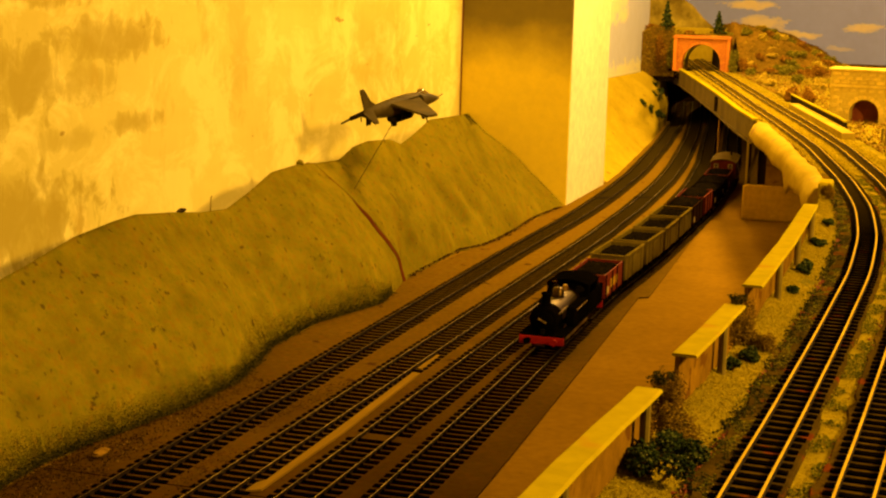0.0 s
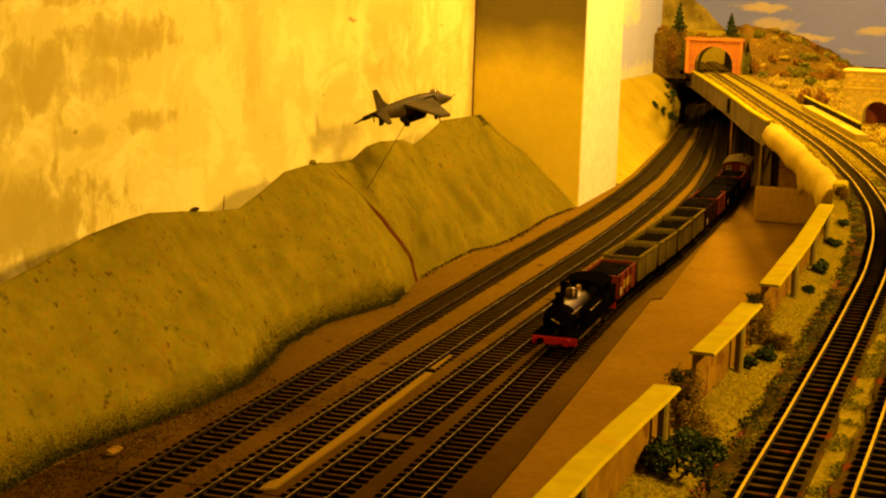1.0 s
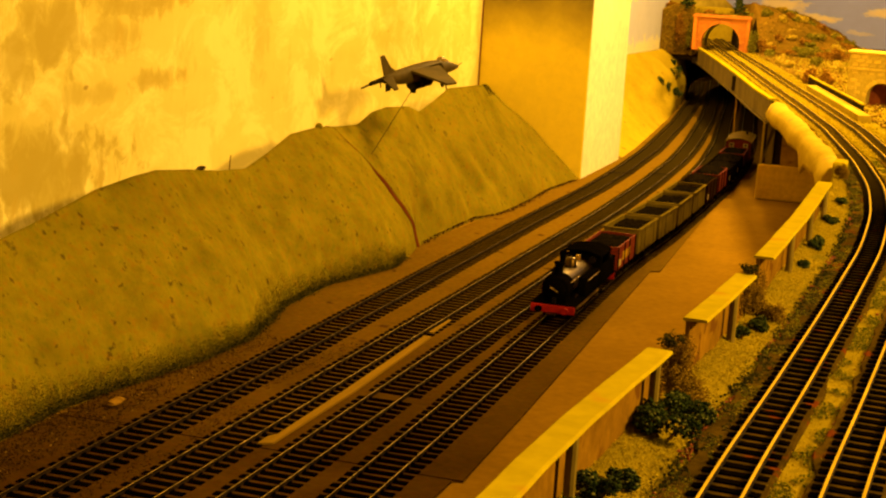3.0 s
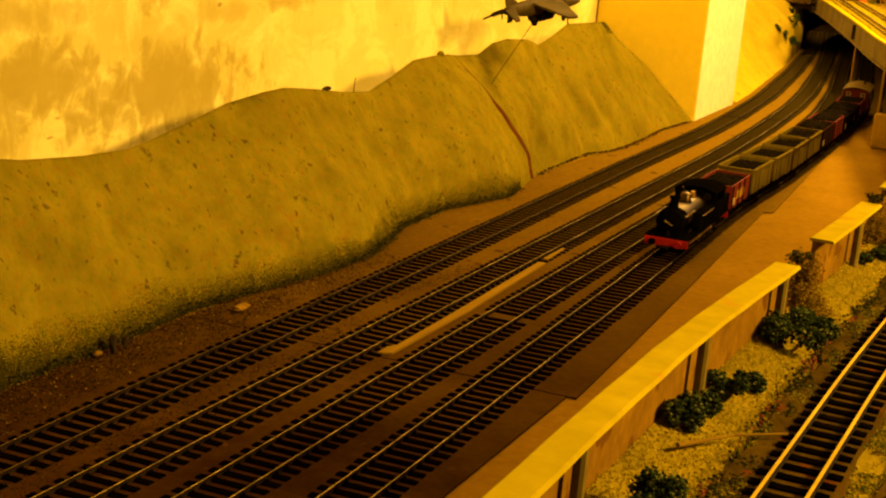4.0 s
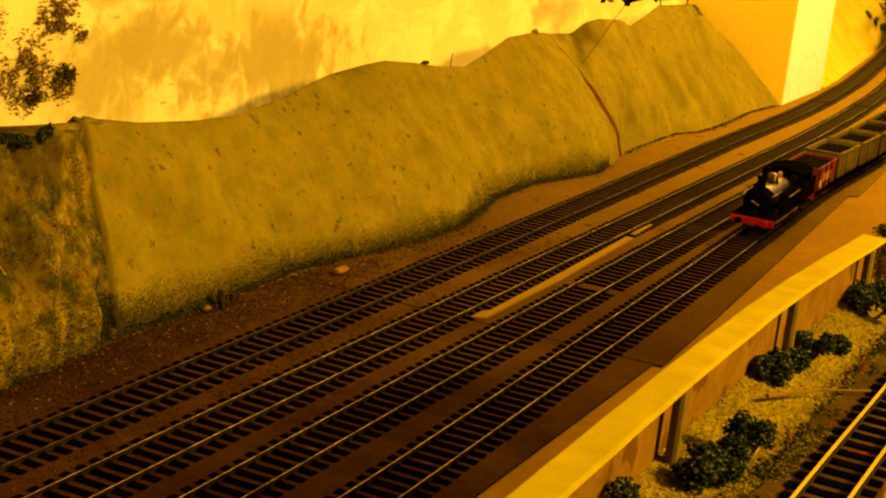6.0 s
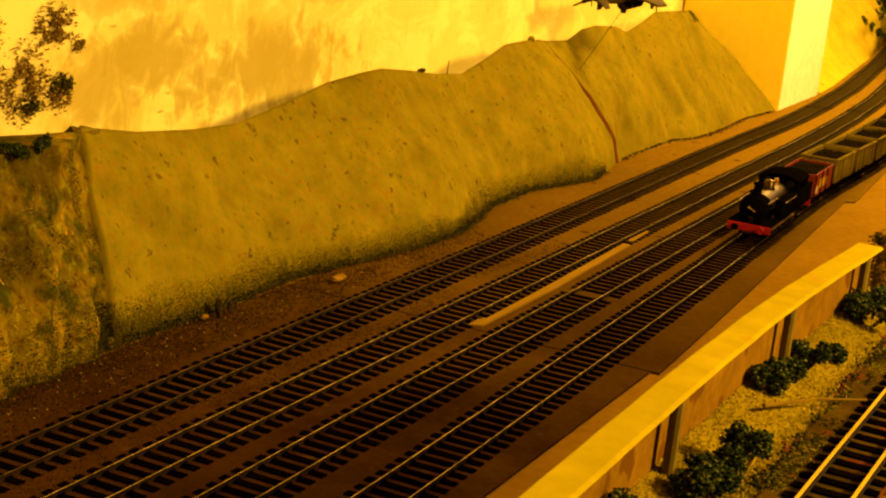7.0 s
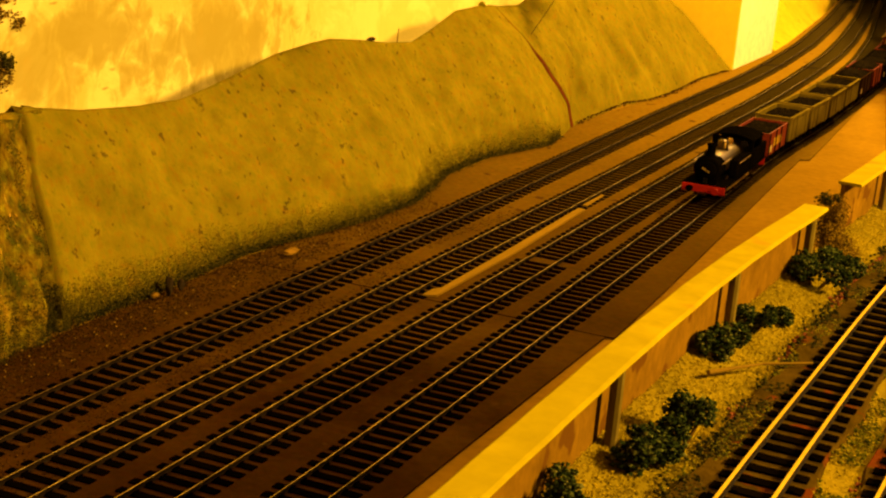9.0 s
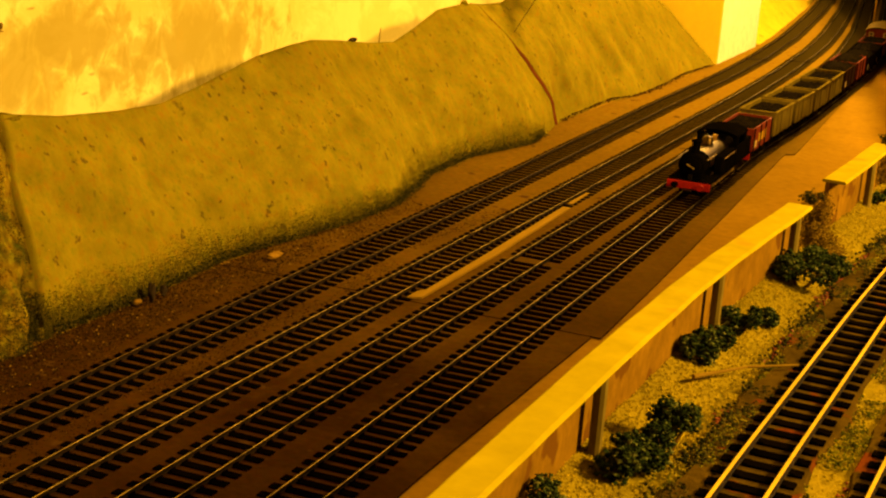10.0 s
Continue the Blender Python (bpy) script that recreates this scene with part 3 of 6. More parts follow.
# ---- room ----


def slab(name, x0, x1, y0, y1, z0, z1, mat):
    return tagged(finish(name, boxed(x0, x1, y0, y1, z0, z1), mat), kind="structure")


slab("floor", -2.6, 2.6, -2.6, 3.6, -0.95, -0.9, ROOM)
slab("ceiling", -2.6, 2.6, -2.6, 3.6, 1.5, 1.55, ROOM)
slab("wall_south", -2.6, 2.6, -2.65, -2.6, -0.9, 1.5, ROOM)
slab("wall_east", 2.6, 2.65, -2.6, 3.6, -0.9, 1.5, ROOM)
slab("wall_north", -2.6, 2.6, 3.6, 3.65, -0.9, 1.5, ROOM)
slab("wall_west", -0.32, -0.27, -2.6, 1.004, -0.9, 1.5, WALLP)
slab("wall_west_2", -0.32, -0.27, 1.004, 2.19, -0.9, 1.5, PALESKY)
slab("wall_west_3", -1.30, -1.25, 2.19, 3.0, -0.9, 1.5, SKYBLUE)
slab("backdrop", -1.25, 2.6, 2.95, 3.0, -0.9, 1.5, SKYBLUE)
slab("baseboard_top", -0.2699, 0.60, -1.3, 2.94, -0.02, 0.0, BOARD)

# pillar
slab("pillar", -0.2699, -0.1455, 1.007, 1.208, 0.0, 1.5, WHITE)
slab("pillar_panel", -0.2684, -0.1460, 1.0045, 1.0068, 0.0, 1.5, OCHREBROWN)
slab("trim", -0.2696, -0.2687, 1.0035, 1.0068, 0.0, 1.5, RIM)

# painted trackbed, in two sheets with a joint between
tagged(finish("trackbed", sheet(bmesh.new(), [(-0.17, -1.2), (0.029, -1.2), (0.030, -0.2), (0.033, -0.0095), (-0.17, -0.0095)], 0.0003, 0.001), BED), kind="structure")
far_edge = [(0.0375, -0.008), (0.0352, 0.094), (0.0288, 0.3055), (0.0215, 0.530), (0.0285, 0.5355), (0.012, 1.02), (0.015, 1.4), (-0.03, 1.9), (-0.06, 2.3), (-0.13, 2.9)]
tagged(finish("trackbed", sheet(bmesh.new(), far_edge + [(-0.36, 2.9), (-0.255, 2.3), (-0.18, 1.6), (-0.155, 1.2), (-0.15, 0.9), (-0.17, 0.5), (-0.17, -0.008)], 0.0003, 0.001), BED), kind="structure")

# ---- scattered pieces ----


def chips(name, places, size, mat, parent=None, flat=0.7, seed=1, fine=False):
    """One mesh of many small irregular pieces at the given places; fine: four-sided grains."""
    rng = np.random.default_rng(seed)
    p = np.asarray(places, float)
    n = len(p)
    base = np.array([(1, 0, 0), (0, 1, 0), (-1, 0, 0), (0, -1, 0), (0, 0, 1), (0, 0, -1)], float)
    if fine:
        base = np.array([(1, 0, -0.3), (-0.6, 0.9, -0.3), (-0.6, -0.9, -0.3), (0, 0, 1)], float)
    m = len(base)
    v = base[None] * rng.uniform(0.55, 1.3, (n, m, 1)) * rng.uniform(0.6, 1.4, (n, 1, 1)) * size
    v[:, :, 2] *= flat
    a, b = rng.uniform(0, 6.28, n), rng.uniform(-0.9, 0.9, n)
    ca, sa, cb, sb = np.cos(a)[:, None], np.sin(a)[:, None], np.cos(b)[:, None], np.sin(b)[:, None]
    x, y, z = v[:, :, 0], v[:, :, 1], v[:, :, 2]
    y, z = y * cb - z * sb, y * sb + z * cb
    x, y = x * ca - y * sa, x * sa + y * ca
    v = np.stack([x, y, z], -1) + p[:, None, :]
    f = np.array([(0, 1, 4), (1, 2, 4), (2, 3, 4), (3, 0, 4), (1, 0, 5), (2, 1, 5), (3, 2, 5), (0, 3, 5)])
    if fine:
        f = np.array([(0, 1, 3), (1, 2, 3), (2, 0, 3), (0, 2, 1)])
    faces = (f[None] + m * np.arange(n)[:, None, None]).reshape(-1, 3)
    me = bpy.data.meshes.new(name)
    me.from_pydata(v.reshape(-1, 3).tolist(), [], faces.tolist())
    me.materials.append(mat)
    ob = new(name, me)
    if parent is not None:
        ob.parent = parent
    return ob


def bush(place, w, h, mat, label, seed, name="bush", lobes=5, count=420, size=0.0011):
    """A low uneven clump: overlapping lobes filled with small leaf pieces round a few twigs."""
    rng = np.random.default_rng(seed)
    top = empty(name, place)
    tagged(top, label, "bush")
    pts, twigs = [], bmesh.new()
    for k in range(lobes):
        c = np.array([rng.uniform(-0.5, 0.5) * w, rng.uniform(-0.6, 0.6) * w, rng.uniform(0.25, 0.75) * h])
        r = np.array([w * rng.uniform(0.28, 0.5), w * rng.uniform(0.3, 0.55), h * rng.uniform(0.25, 0.45)])
        d = rng.normal(size=(count // lobes, 3))
        d /= np.linalg.norm(d, axis=1)[:, None]
        q = c + d * r * rng.uniform(0.45, 1.05, (len(d), 1))
        pts.append(q[q[:, 2] > 0])
        tube(twigs, (c[0] * 0.3, c[1] * 0.3, 0), tuple(c), 0.0006, 0.0003, 5)
    part("twig", twigs, DRYBUSH, top)
    chips("foliage", np.concatenate(pts), size, mat, top, 0.55, seed)
    return top


def interp(y, pts):
    a = np.array(pts)
    return float(np.interp(y, a[:, 0], a[:, 1]))


# ---- hillside against the backdrop ----
BASE = [(-0.17, -0.173), (-0.09, -0.171), (0.0, -0.1745), (0.05, -0.166), (0.12, -0.155), (0.17, -0.153), (0.22, -0.160), (0.26, -0.170), (0.34, -0.172), (0.42, -0.153), (0.47, -0.158), (0.53, -0.168), (0.6, -0.170), (0.67, -0.168), (0.705, -0.156), (0.75, -0.152), (0.9, -0.1545), (1.01, -0.146)]
RIDGE = [(-0.17, 0.093), (-0.125, 0.0905), (-0.083, 0.0837), (-0.035, 0.0797), (0.0065, 0.0783), (0.0335, 0.0818), (0.052, 0.0844), (0.105, 0.0931), (0.1486, 0.0959), (0.175, 0.0964), (0.2185, 0.0919), (0.26, 0.0865), (0.2997, 0.0835), (0.336, 0.0907), (0.3744, 0.1003), (0.4265, 0.1012), (0.465, 0.098), (0.508, 0.096), (0.539, 0.1036), (0.5725, 0.1053), (0.63, 0.1018), (0.66, 0.0951), (0.70, 0.1019), (0.74, 0.1107), (0.8514, 0.1076), (0.93, 0.102), (1.01, 0.0944)]
RIDGE_X = [(-0.2, -0.22), (0.85, -0.22), (0.93, -0.238), (1.01, -0.266)]
STEEP = [(-0.2, 0.62), (0.5, 0.66), (0.7, 0.85), (0.85, 0.88), (1.01, 0.84)]


def fold(y, u, z):
    """How far the plaster stands out, at a place along the hill and a share of its height; ribbed beyond the crack."""
    d = noise.noise((y * 9, u * 1.2, 1.3)) * 0.010 + noise.noise((y * 26, u * 2.5, 4.1)) * 0.005 + noise.noise((y * 80, z * 80, 9.4)) * 0.0014
    ribbed = min(1.0, max(0.0, (y - 0.50) / 0.05))
    if ribbed:
        d += ribbed * (0.0046 * noise.noise((y * 38 + u * 2.2, u * 0.9, 6.2)) - 0.0034 * abs(noise.noise((y * 22 + u * 1.5, u * 0.7, 2.9))))
    return d


def hillside(y0, y1, lean0, lean1, back, label):
    """A stretch of plaster hill; lean: how far its end edge slants with height; back: how far it sits behind the other."""
    bm = bmesh.new()
    rows = []
    n = max(8, int((y1 - y0) / 0.0035))
    for i in range(n + 1):
        k = i / n
        row = []
        for j in range(45):
            u = j / 44
            y = y0 + (y1 - y0) * k
            z = interp(y, RIDGE) * (u if j else -0.002)
            y += lean0 * z * (1 - k) ** 3 + lean1 * z * k ** 3
            y += 0.006 * noise.noise((3.1, z * 60, 7.7)) * (k ** 8)
            zr, xb, xr = interp(y, RIDGE), interp(y, BASE), interp(y, RIDGE_X)
            z = zr * u if j else -0.001
            s = u ** (1.0 / interp(y, STEEP))
            x = xb + (xr - xb) * s - back * min(1.0, max(0.0, (0.078 - z) / 0.022)) * (1 - k) ** 2
            x += fold(y, u, z) * math.sin(math.pi * min(1, u * 0.98 + 0.02)) ** 0.7
            row.append(bm.verts.new((x, y, z)))
        yy, zz = row[-1].co.y, row[-1].co.z
        row.append(bm.verts.new((min(xr - back - 0.008, row[-1].co.x - 0.006), yy, zz - 0.008)))
        row.append(bm.verts.new((-0.2695, yy, zz - 0.045)))
        rows.append(row)
    for a, b in zip(rows, rows[1:]):
        for j in range(len(a) - 1):
            bm.faces.new((a[j], b[j], b[j + 1], a[j + 1]))
    for k, end in enumerate((rows[0], rows[-1])):
        inner = [bm.verts.new((v.co.x - 0.005, v.co.y, v.co.z)) for v in end]
        for j in range(len(end) - 1):
            f = bm.faces.new((end[j], end[j + 1], inner[j + 1], inner[j]))
            f.material_index = 1 if y0 > 0 or k else 0
    ob = finish("plaster_hillside", bm, [HILL, RIM], smooth=True)
    return tagged(ob, label, "hill", "plaster hillsides")


hillside(-0.158, 0.5125, 0.33, -0.62, 0.0, "tan painted plaster hillside with a cracked edge")
hillside(0.5170, 1.0035, -0.66, 0.0, -0.0022, "ridged tan plaster hillside sloping against a pillar")

# red-brown backing that shows in the crack
bm = bmesh.new()
prev = None
for j in range(24):
    z = 0.0005 + 0.088 * j / 23
    yc = 0.5175 - 0.635 * z
    zr, xb = interp(yc, RIDGE), interp(yc, BASE)
    u = z / zr
    x = xb + (-0.22 - xb) * u ** (1.0 / interp(yc, STEEP)) - 0.0035
    x += fold(yc, u, z) * math.sin(math.pi * min(1, u * 0.98 + 0.02)) ** 0.7
    row = [bm.verts.new((x + dx, yc + d, z)) for d, dx in ((-0.018, -0.004), (-0.008, 0), (0.008, 0), (0.018, -0.004))]
    if prev:
        for i in range(3):
            bm.faces.new((prev[i], prev[i + 1], row[i + 1], row[i]))
    prev = row
tagged(finish("crack_backing", bm, RIM), "red-brown raw plaster showing in a crack", "plaster")

# dark mossy crumbs along the hill's foot, with finer grains that paint shade there
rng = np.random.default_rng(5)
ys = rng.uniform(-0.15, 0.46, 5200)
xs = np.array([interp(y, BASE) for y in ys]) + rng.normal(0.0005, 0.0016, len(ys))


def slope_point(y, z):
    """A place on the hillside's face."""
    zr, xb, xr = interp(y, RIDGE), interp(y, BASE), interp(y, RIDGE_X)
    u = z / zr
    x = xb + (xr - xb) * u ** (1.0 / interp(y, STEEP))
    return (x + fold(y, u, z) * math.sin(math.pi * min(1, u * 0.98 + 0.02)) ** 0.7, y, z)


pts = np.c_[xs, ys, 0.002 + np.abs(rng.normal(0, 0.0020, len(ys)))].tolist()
overlay = []
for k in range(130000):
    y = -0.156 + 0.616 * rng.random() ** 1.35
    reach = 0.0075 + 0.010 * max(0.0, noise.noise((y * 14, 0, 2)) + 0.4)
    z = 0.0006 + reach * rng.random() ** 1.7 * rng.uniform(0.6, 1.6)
    overlay.append(slope_point(y, z))
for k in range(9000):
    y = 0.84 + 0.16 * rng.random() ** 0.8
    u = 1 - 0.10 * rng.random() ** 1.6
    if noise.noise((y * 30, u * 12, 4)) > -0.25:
        overlay.append(slope_point(y, interp(y, RIDGE) * u))
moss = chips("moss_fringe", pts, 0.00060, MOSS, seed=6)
tagged(chips("moss_dust", overlay, 0.00027, MOSS_SHADE, seed=7, fine=True), "olive moss grains painting shade on the lower slope of the hill", "moss", kind="stuff")
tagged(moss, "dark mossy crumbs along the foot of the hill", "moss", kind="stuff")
ys = -0.5 + 0.62 * rng.random(8000) ** 1.25
xs = -0.178 + 0.036 * rng.random(len(ys)) ** 1.3
tagged(chips("gravel", np.c_[xs, ys, np.full(len(ys), 0.0012)], 0.0005, GRAVEL, seed=8), "loose brown gravel beside the track", "gravel", kind="stuff")
# dark red-brown grains, densest towards the near left of the yard
pts = []
for k in range(46000):
    y = -0.55 + 0.75 * rng.random() ** 1.2
    x = -0.178 + 0.100 * rng.random() ** 1.7
    if noise.noise((x * 70, y * 22, 9)) + 0.4 * noise.noise((x * 200, y * 90, 2)) > -0.18:
        pts.append((x, y, 0.0011))
tagged(chips("dirt", pts, 0.00042, DARKGRAINS, None, 0.5, seed=18, fine=True), "fine dark grains on the trackbed, thickest at the near left", "dirt", kind="stuff")
ys = rng.uniform(0.53, 0.98, 700)
xs = np.array([interp(y, BASE) for y in ys]) + np.abs(rng.normal(0.001, 0.002, len(ys)))
tagged(chips("gravel", np.c_[xs, ys, np.full(len(ys), 0.0026)], 0.0009, GRAVEL, seed=9), "brown grit along the hill foot", "gravel", kind="stuff")


def lump(name, place, size, mat, label, seed, category="stone"):
    bm = bmesh.new()
    bmesh.ops.create_icosphere(bm, subdivisions=2, radius=1.0)
    for v in bm.verts:
        d = 1 + 0.35 * noise.noise(v.co * 1.3 + Vector((seed * 7.1, 0, 0)))
        v.co = Vector((v.co.x * size[0] * d, v.co.y * size[1] * d, v.co.z * size[2] * d))
    ob = finish(name, bm, mat)
    ob.location = place
    return tagged(ob, label, category)


lump("stone", (-0.1535, 0.017, 0.0035), (0.0032, 0.007, 0.0016), DRYBUSH, "flat orange-brown stone beside the track", 1)
lump("stone", (-0.166, -0.094, 0.0032), (0.0020, 0.0030, 0.0012), DRYBUSH, "pale crumb of plaster on gravel", 2)
lump("stone", (-0.164, -0.085, 0.006), (0.002, 0.0022, 0.005), DARK, "upright dark chip of debris", 3)
lump("stone", (-0.163, -0.076, 0.005), (0.0016, 0.0025, 0.003), DARK, "dark brown chip of debris", 4)
lump("ridge_crumb", (-0.221, 0.236, 0.0905), (0.002, 0.006, 0.0016), DARK, "dark crumb lying on the hill ridge", 5, "debris")
lump("ridge_crumb", (-0.2205, 0.4286, 0.1015), (0.0028, 0.0035, 0.0022), HILL, "small plaster knob on the hill ridge", 6, "debris")
bm = tube(bmesh.new(), (-0.22, 0.2757, 0.084), (-0.22, 0.277, 0.094), 0.0004, 0.0003, 6)
tube(bm, (-0.22, 0.277, 0.094), (-0.221, 0.280, 0.0945), 0.0004, 0.0002, 6)
tagged(finish("twig", bm, DRYBUSH), "thin bent twig on the hill ridge", "twig")

# ---- rock outcrop with dark bushes ----
bm = bmesh.new()
rows = []
for i in range(110):
    y = -0.62 + 0.474 * i / 109
    row = []
    for j in range(40):
        u = j / 39
        z = 0.099 * u
        hx = slope_point(-0.155 + 0.33 * z, min(z, 0.0885))[0]
        b = min(1.0, max(0.0, (-0.152 - y) / 0.05))
        b = b * b * (3 - 2 * b)
        x = hx + 0.35 * (-0.166 - 0.028 * u ** 0.8 - hx) * b + 0.004 * b
        n = noise.noise((y * 22, z * 14, 11)) * 0.008 + noise.noise((y * 60, z * 30, 5)) * 0.006 + noise.noise((y * 150, z * 90, 2)) * 0.0035
        crevice = 0.016 * math.exp(-((y + 0.1640 + 0.05 * z) / 0.0042) ** 2) * max(0.0, 1 - z / 0.032) ** 0.6
        row.append(bm.verts.new((x + n * (0.25 + 0.75 * b) - crevice + 0.0005 * (1 - b), y + 0.32 * z + 0.002 * noise.noise((1, z * 60, 3)), z * 0.905 - 0.001)))
    row.append(bm.verts.new((-0.235, y, row[-1].co.z - 0.002)))
    row.append(bm.verts.new((-0.2695, y, row[-1].co.z - 0.007)))
    rows.append(row)
for a, b in zip(rows, rows[1:]):
    for j in range(len(a) - 1):
        bm.faces.new((a[j], b[j], b[j + 1], a[j + 1]))
back = [bm.verts.new((-0.23, v.co.y, v.co.z)) for v in rows[-1][:40]]
for j in range(39):
    bm.faces.new((rows[-1][j], back[j], back[j + 1], rows[-1][j + 1]))
grid = np.array([[tuple(v.co) for v in row[:40]] for row in rows])
tagged(finish("rock_outcrop", bm, ROCK, smooth=True), "mottled brown and black rock outcrop", "rock")

# plaster grit and moss on the rock; the moss paints shade at foot and crevice
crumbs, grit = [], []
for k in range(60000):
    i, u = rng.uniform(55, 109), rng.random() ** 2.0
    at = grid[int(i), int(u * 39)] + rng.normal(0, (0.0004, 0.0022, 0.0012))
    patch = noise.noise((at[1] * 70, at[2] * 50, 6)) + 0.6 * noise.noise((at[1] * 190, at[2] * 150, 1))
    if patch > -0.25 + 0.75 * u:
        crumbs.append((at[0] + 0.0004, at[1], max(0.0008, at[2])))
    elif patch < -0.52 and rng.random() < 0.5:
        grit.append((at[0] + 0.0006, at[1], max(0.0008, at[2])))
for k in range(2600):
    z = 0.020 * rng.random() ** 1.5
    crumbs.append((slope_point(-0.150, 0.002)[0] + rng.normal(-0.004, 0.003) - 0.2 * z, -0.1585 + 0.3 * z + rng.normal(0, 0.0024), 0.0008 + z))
tagged(chips("moss_crumbs", crumbs, 0.00036, MOSS, None, 0.6, seed=21, fine=True), "near-black moss crumbs painting shade at the rock's foot", "moss", kind="stuff")
tagged(chips("plaster_grit", grit, 0.00042, CREEPER, None, 0.5, seed=22, fine=True), "pale brown plaster grit on the rock face", "grit", kind="stuff")
for k, (y, z, w, h) in enumerate([(-0.172, 0.0905, 0.006, 0.008), (-0.192, 0.0905, 0.008, 0.009)]):
    bush((-0.205, y, z - 0.004), w, h, LEAFY, "dark foam bush stuck on the rock top", 40 + k, count=600, size=0.0007)

# dry creeper stuck on the painted wall above the rock
for k, (y, z, ry, rz, n, mat, label) in enumerate([(-0.080, 0.0985, 0.0085, 0.0058, 800, MOSS, "near-black foliage clump stuck on the painted wall"), (-0.108, 0.102, 0.016, 0.017, 1500, CREEPER, "brown dried creeper stuck on the painted wall"), (-0.081, 0.0935, 0.0095, 0.0075, 420, CREEPER, "brown dried creeper stuck on the painted wall"), (-0.104, 0.090, 0.009, 0.004, 400, MOSS, "near-black foliage clump stuck on the painted wall"), (-0.087, 0.129, 0.014, 0.010, 1000, CREEPER, "brown dried creeper stuck on the painted wall"), (-0.068, 0.119, 0.005, 0.004, 160, CREEPER, "small brown foliage clump stuck on the painted wall"), (-0.150, 0.125, 0.022, 0.014, 1300, CREEPER, "brown dried creeper stuck on the painted wall"), (-0.150, 0.098, 0.026, 0.012, 1500, CREEPER, "brown dried creeper stuck on the painted wall")]):
    g = np.random.default_rng(200 + k)
    p = []
    while len(p) < n:
        a, r = g.uniform(0, 6.28), math.sqrt(g.random()) * g.uniform(0.55, 1.35)
        q = (r * math.cos(a), r * math.sin(a))
        if noise.noise((q[0] * 2.4 + k * 5.1, q[1] * 2.4, 3)) + 0.5 * noise.noise((q[0] * 6 + k, q[1] * 6, 8)) > -0.12:
            p.append((-0.2695 + 0.0032 * g.random() * (1.2 - min(1.0, r)), y + ry * q[0], z + rz * q[1]))
    tagged(chips("creeper", p, 0.00062, mat, None, 0.6, 200 + k), label, "creeper", "creeper on the wall")

# ---- upper level ----
WALL_LINE = [(0.1455, -1.2), (0.1462, -0.48), (0.1463, -0.38), (0.1485, -0.30), (0.1555, -0.205), (0.1605, -0.13), (0.1645, -0.06), (0.1678, 0.07), (0.1685, 0.21), (0.160, 0.44)]
wall_line = smooth_path(WALL_LINE, 0.005, 0.03)
BRIDGE_LEFT = [(0.163, 0.40), (0.146, 0.52), (0.104, 0.75), (0.054, 0.993), (0.027, 1.10), (-0.033, 1.37), (-0.110, 1.70), (-0.172, 1.955)]
bridge_line = smooth_path(BRIDGE_LEFT, 0.01, 0.05)
ground_right = [(0.62, -1.2), (0.62, 2.0), (-0.09, 2.0), (-0.172, 2.0)]
outline = ground_right + [tuple(p) for p in bridge_line[::-4]] + [tuple(p) for p in wall_line[wall_line[:, 1] < 0.38][::-6]]
bm = sheet(bmesh.new(), outline, 0.0855, ZU - 0.0008)
tagged(finish("upper_ground", bm, GRASS), kind="structure")
slab("upper_fascia", 0.1490, 0.1520, -1.2, -0.21, 0.0, 0.085, WALLFACE)
bm = sweep(bmesh.new(), offset(wall_line[(wall_line[:, 1] > -0.22)], 0.002), [(-0.0015, 0), (0.0015, 0), (0.0015, 0.085), (-0.0015, 0.085)])
tagged(finish("upper_fascia_2", bm, WALLFACE), kind="structure")

# dark ballast under the upper tracks, with a ragged red-brown edge
for d, w in ((0.0, 0.0150), (0.028, 0.0112)):
    bm = bmesh.new()
    q = offset(upper_line, d)
    n = normals(q)
    prev = None
    for i in range(len(q)):
        wl = w + 0.0028 * noise.noise((q[i, 1] * 30, d, 1)) + 0.0016 * noise.noise((q[i, 1] * 110, d, 4))
        wr = 0.0105 + 0.0020 * noise.noise((q[i, 1] * 34, d, 8))
        row = [bm.verts.new((q[i, 0] + n[i, 0] * a, q[i, 1] + n[i, 1] * a, z)) for a, z in ((-wl, ZU - 0.0012), (-wl + 0.0008, ZU + 0.0004), (wr - 0.0008, ZU + 0.0004), (wr, ZU - 0.0012))]
        if prev:
            for j in range(3):
                bm.faces.new((prev[j], prev[j + 1], row[j + 1], row[j]))
        prev = row
    tagged(finish("track_ballast", bm, BALLAST), kind="structure")

# earth banked up against the parapet
def banked(x, y):
    """Height of the bank above the upper ground."""
    if y > 0.31:
        return 0.0
    d = x - float(np.interp(y, wall_line[:, 1], wall_line[:, 0])) + 0.0020
    return max(0.0, 1 - max(0.0, d) / 0.0150) * (0.0046 + 0.0016 * noise.noise((y * 28, 0, 3)) + 0.0008 * noise.noise((y * 90, d * 90, 5)))


bm = bmesh.new()
prev = None
for k in range(260):
    y = -0.64 + 0.95 * k / 259
    xw = float(np.interp(y, wall_line[:, 1], wall_line[:, 0])) - 0.0019
    row = [bm.verts.new((xw + 0.0148 * j / 9, y, ZU - 0.0007 + banked(xw + 0.0148 * j / 9, y) * (j < 9))) for j in range(10)]
    if prev:
        for j in range(9):
            bm.faces.new((prev[j], prev[j + 1], row[j + 1], row[j]))
    prev = row
tagged(finish("ground_bank", bm, GRASS, smooth=True), kind="structure")

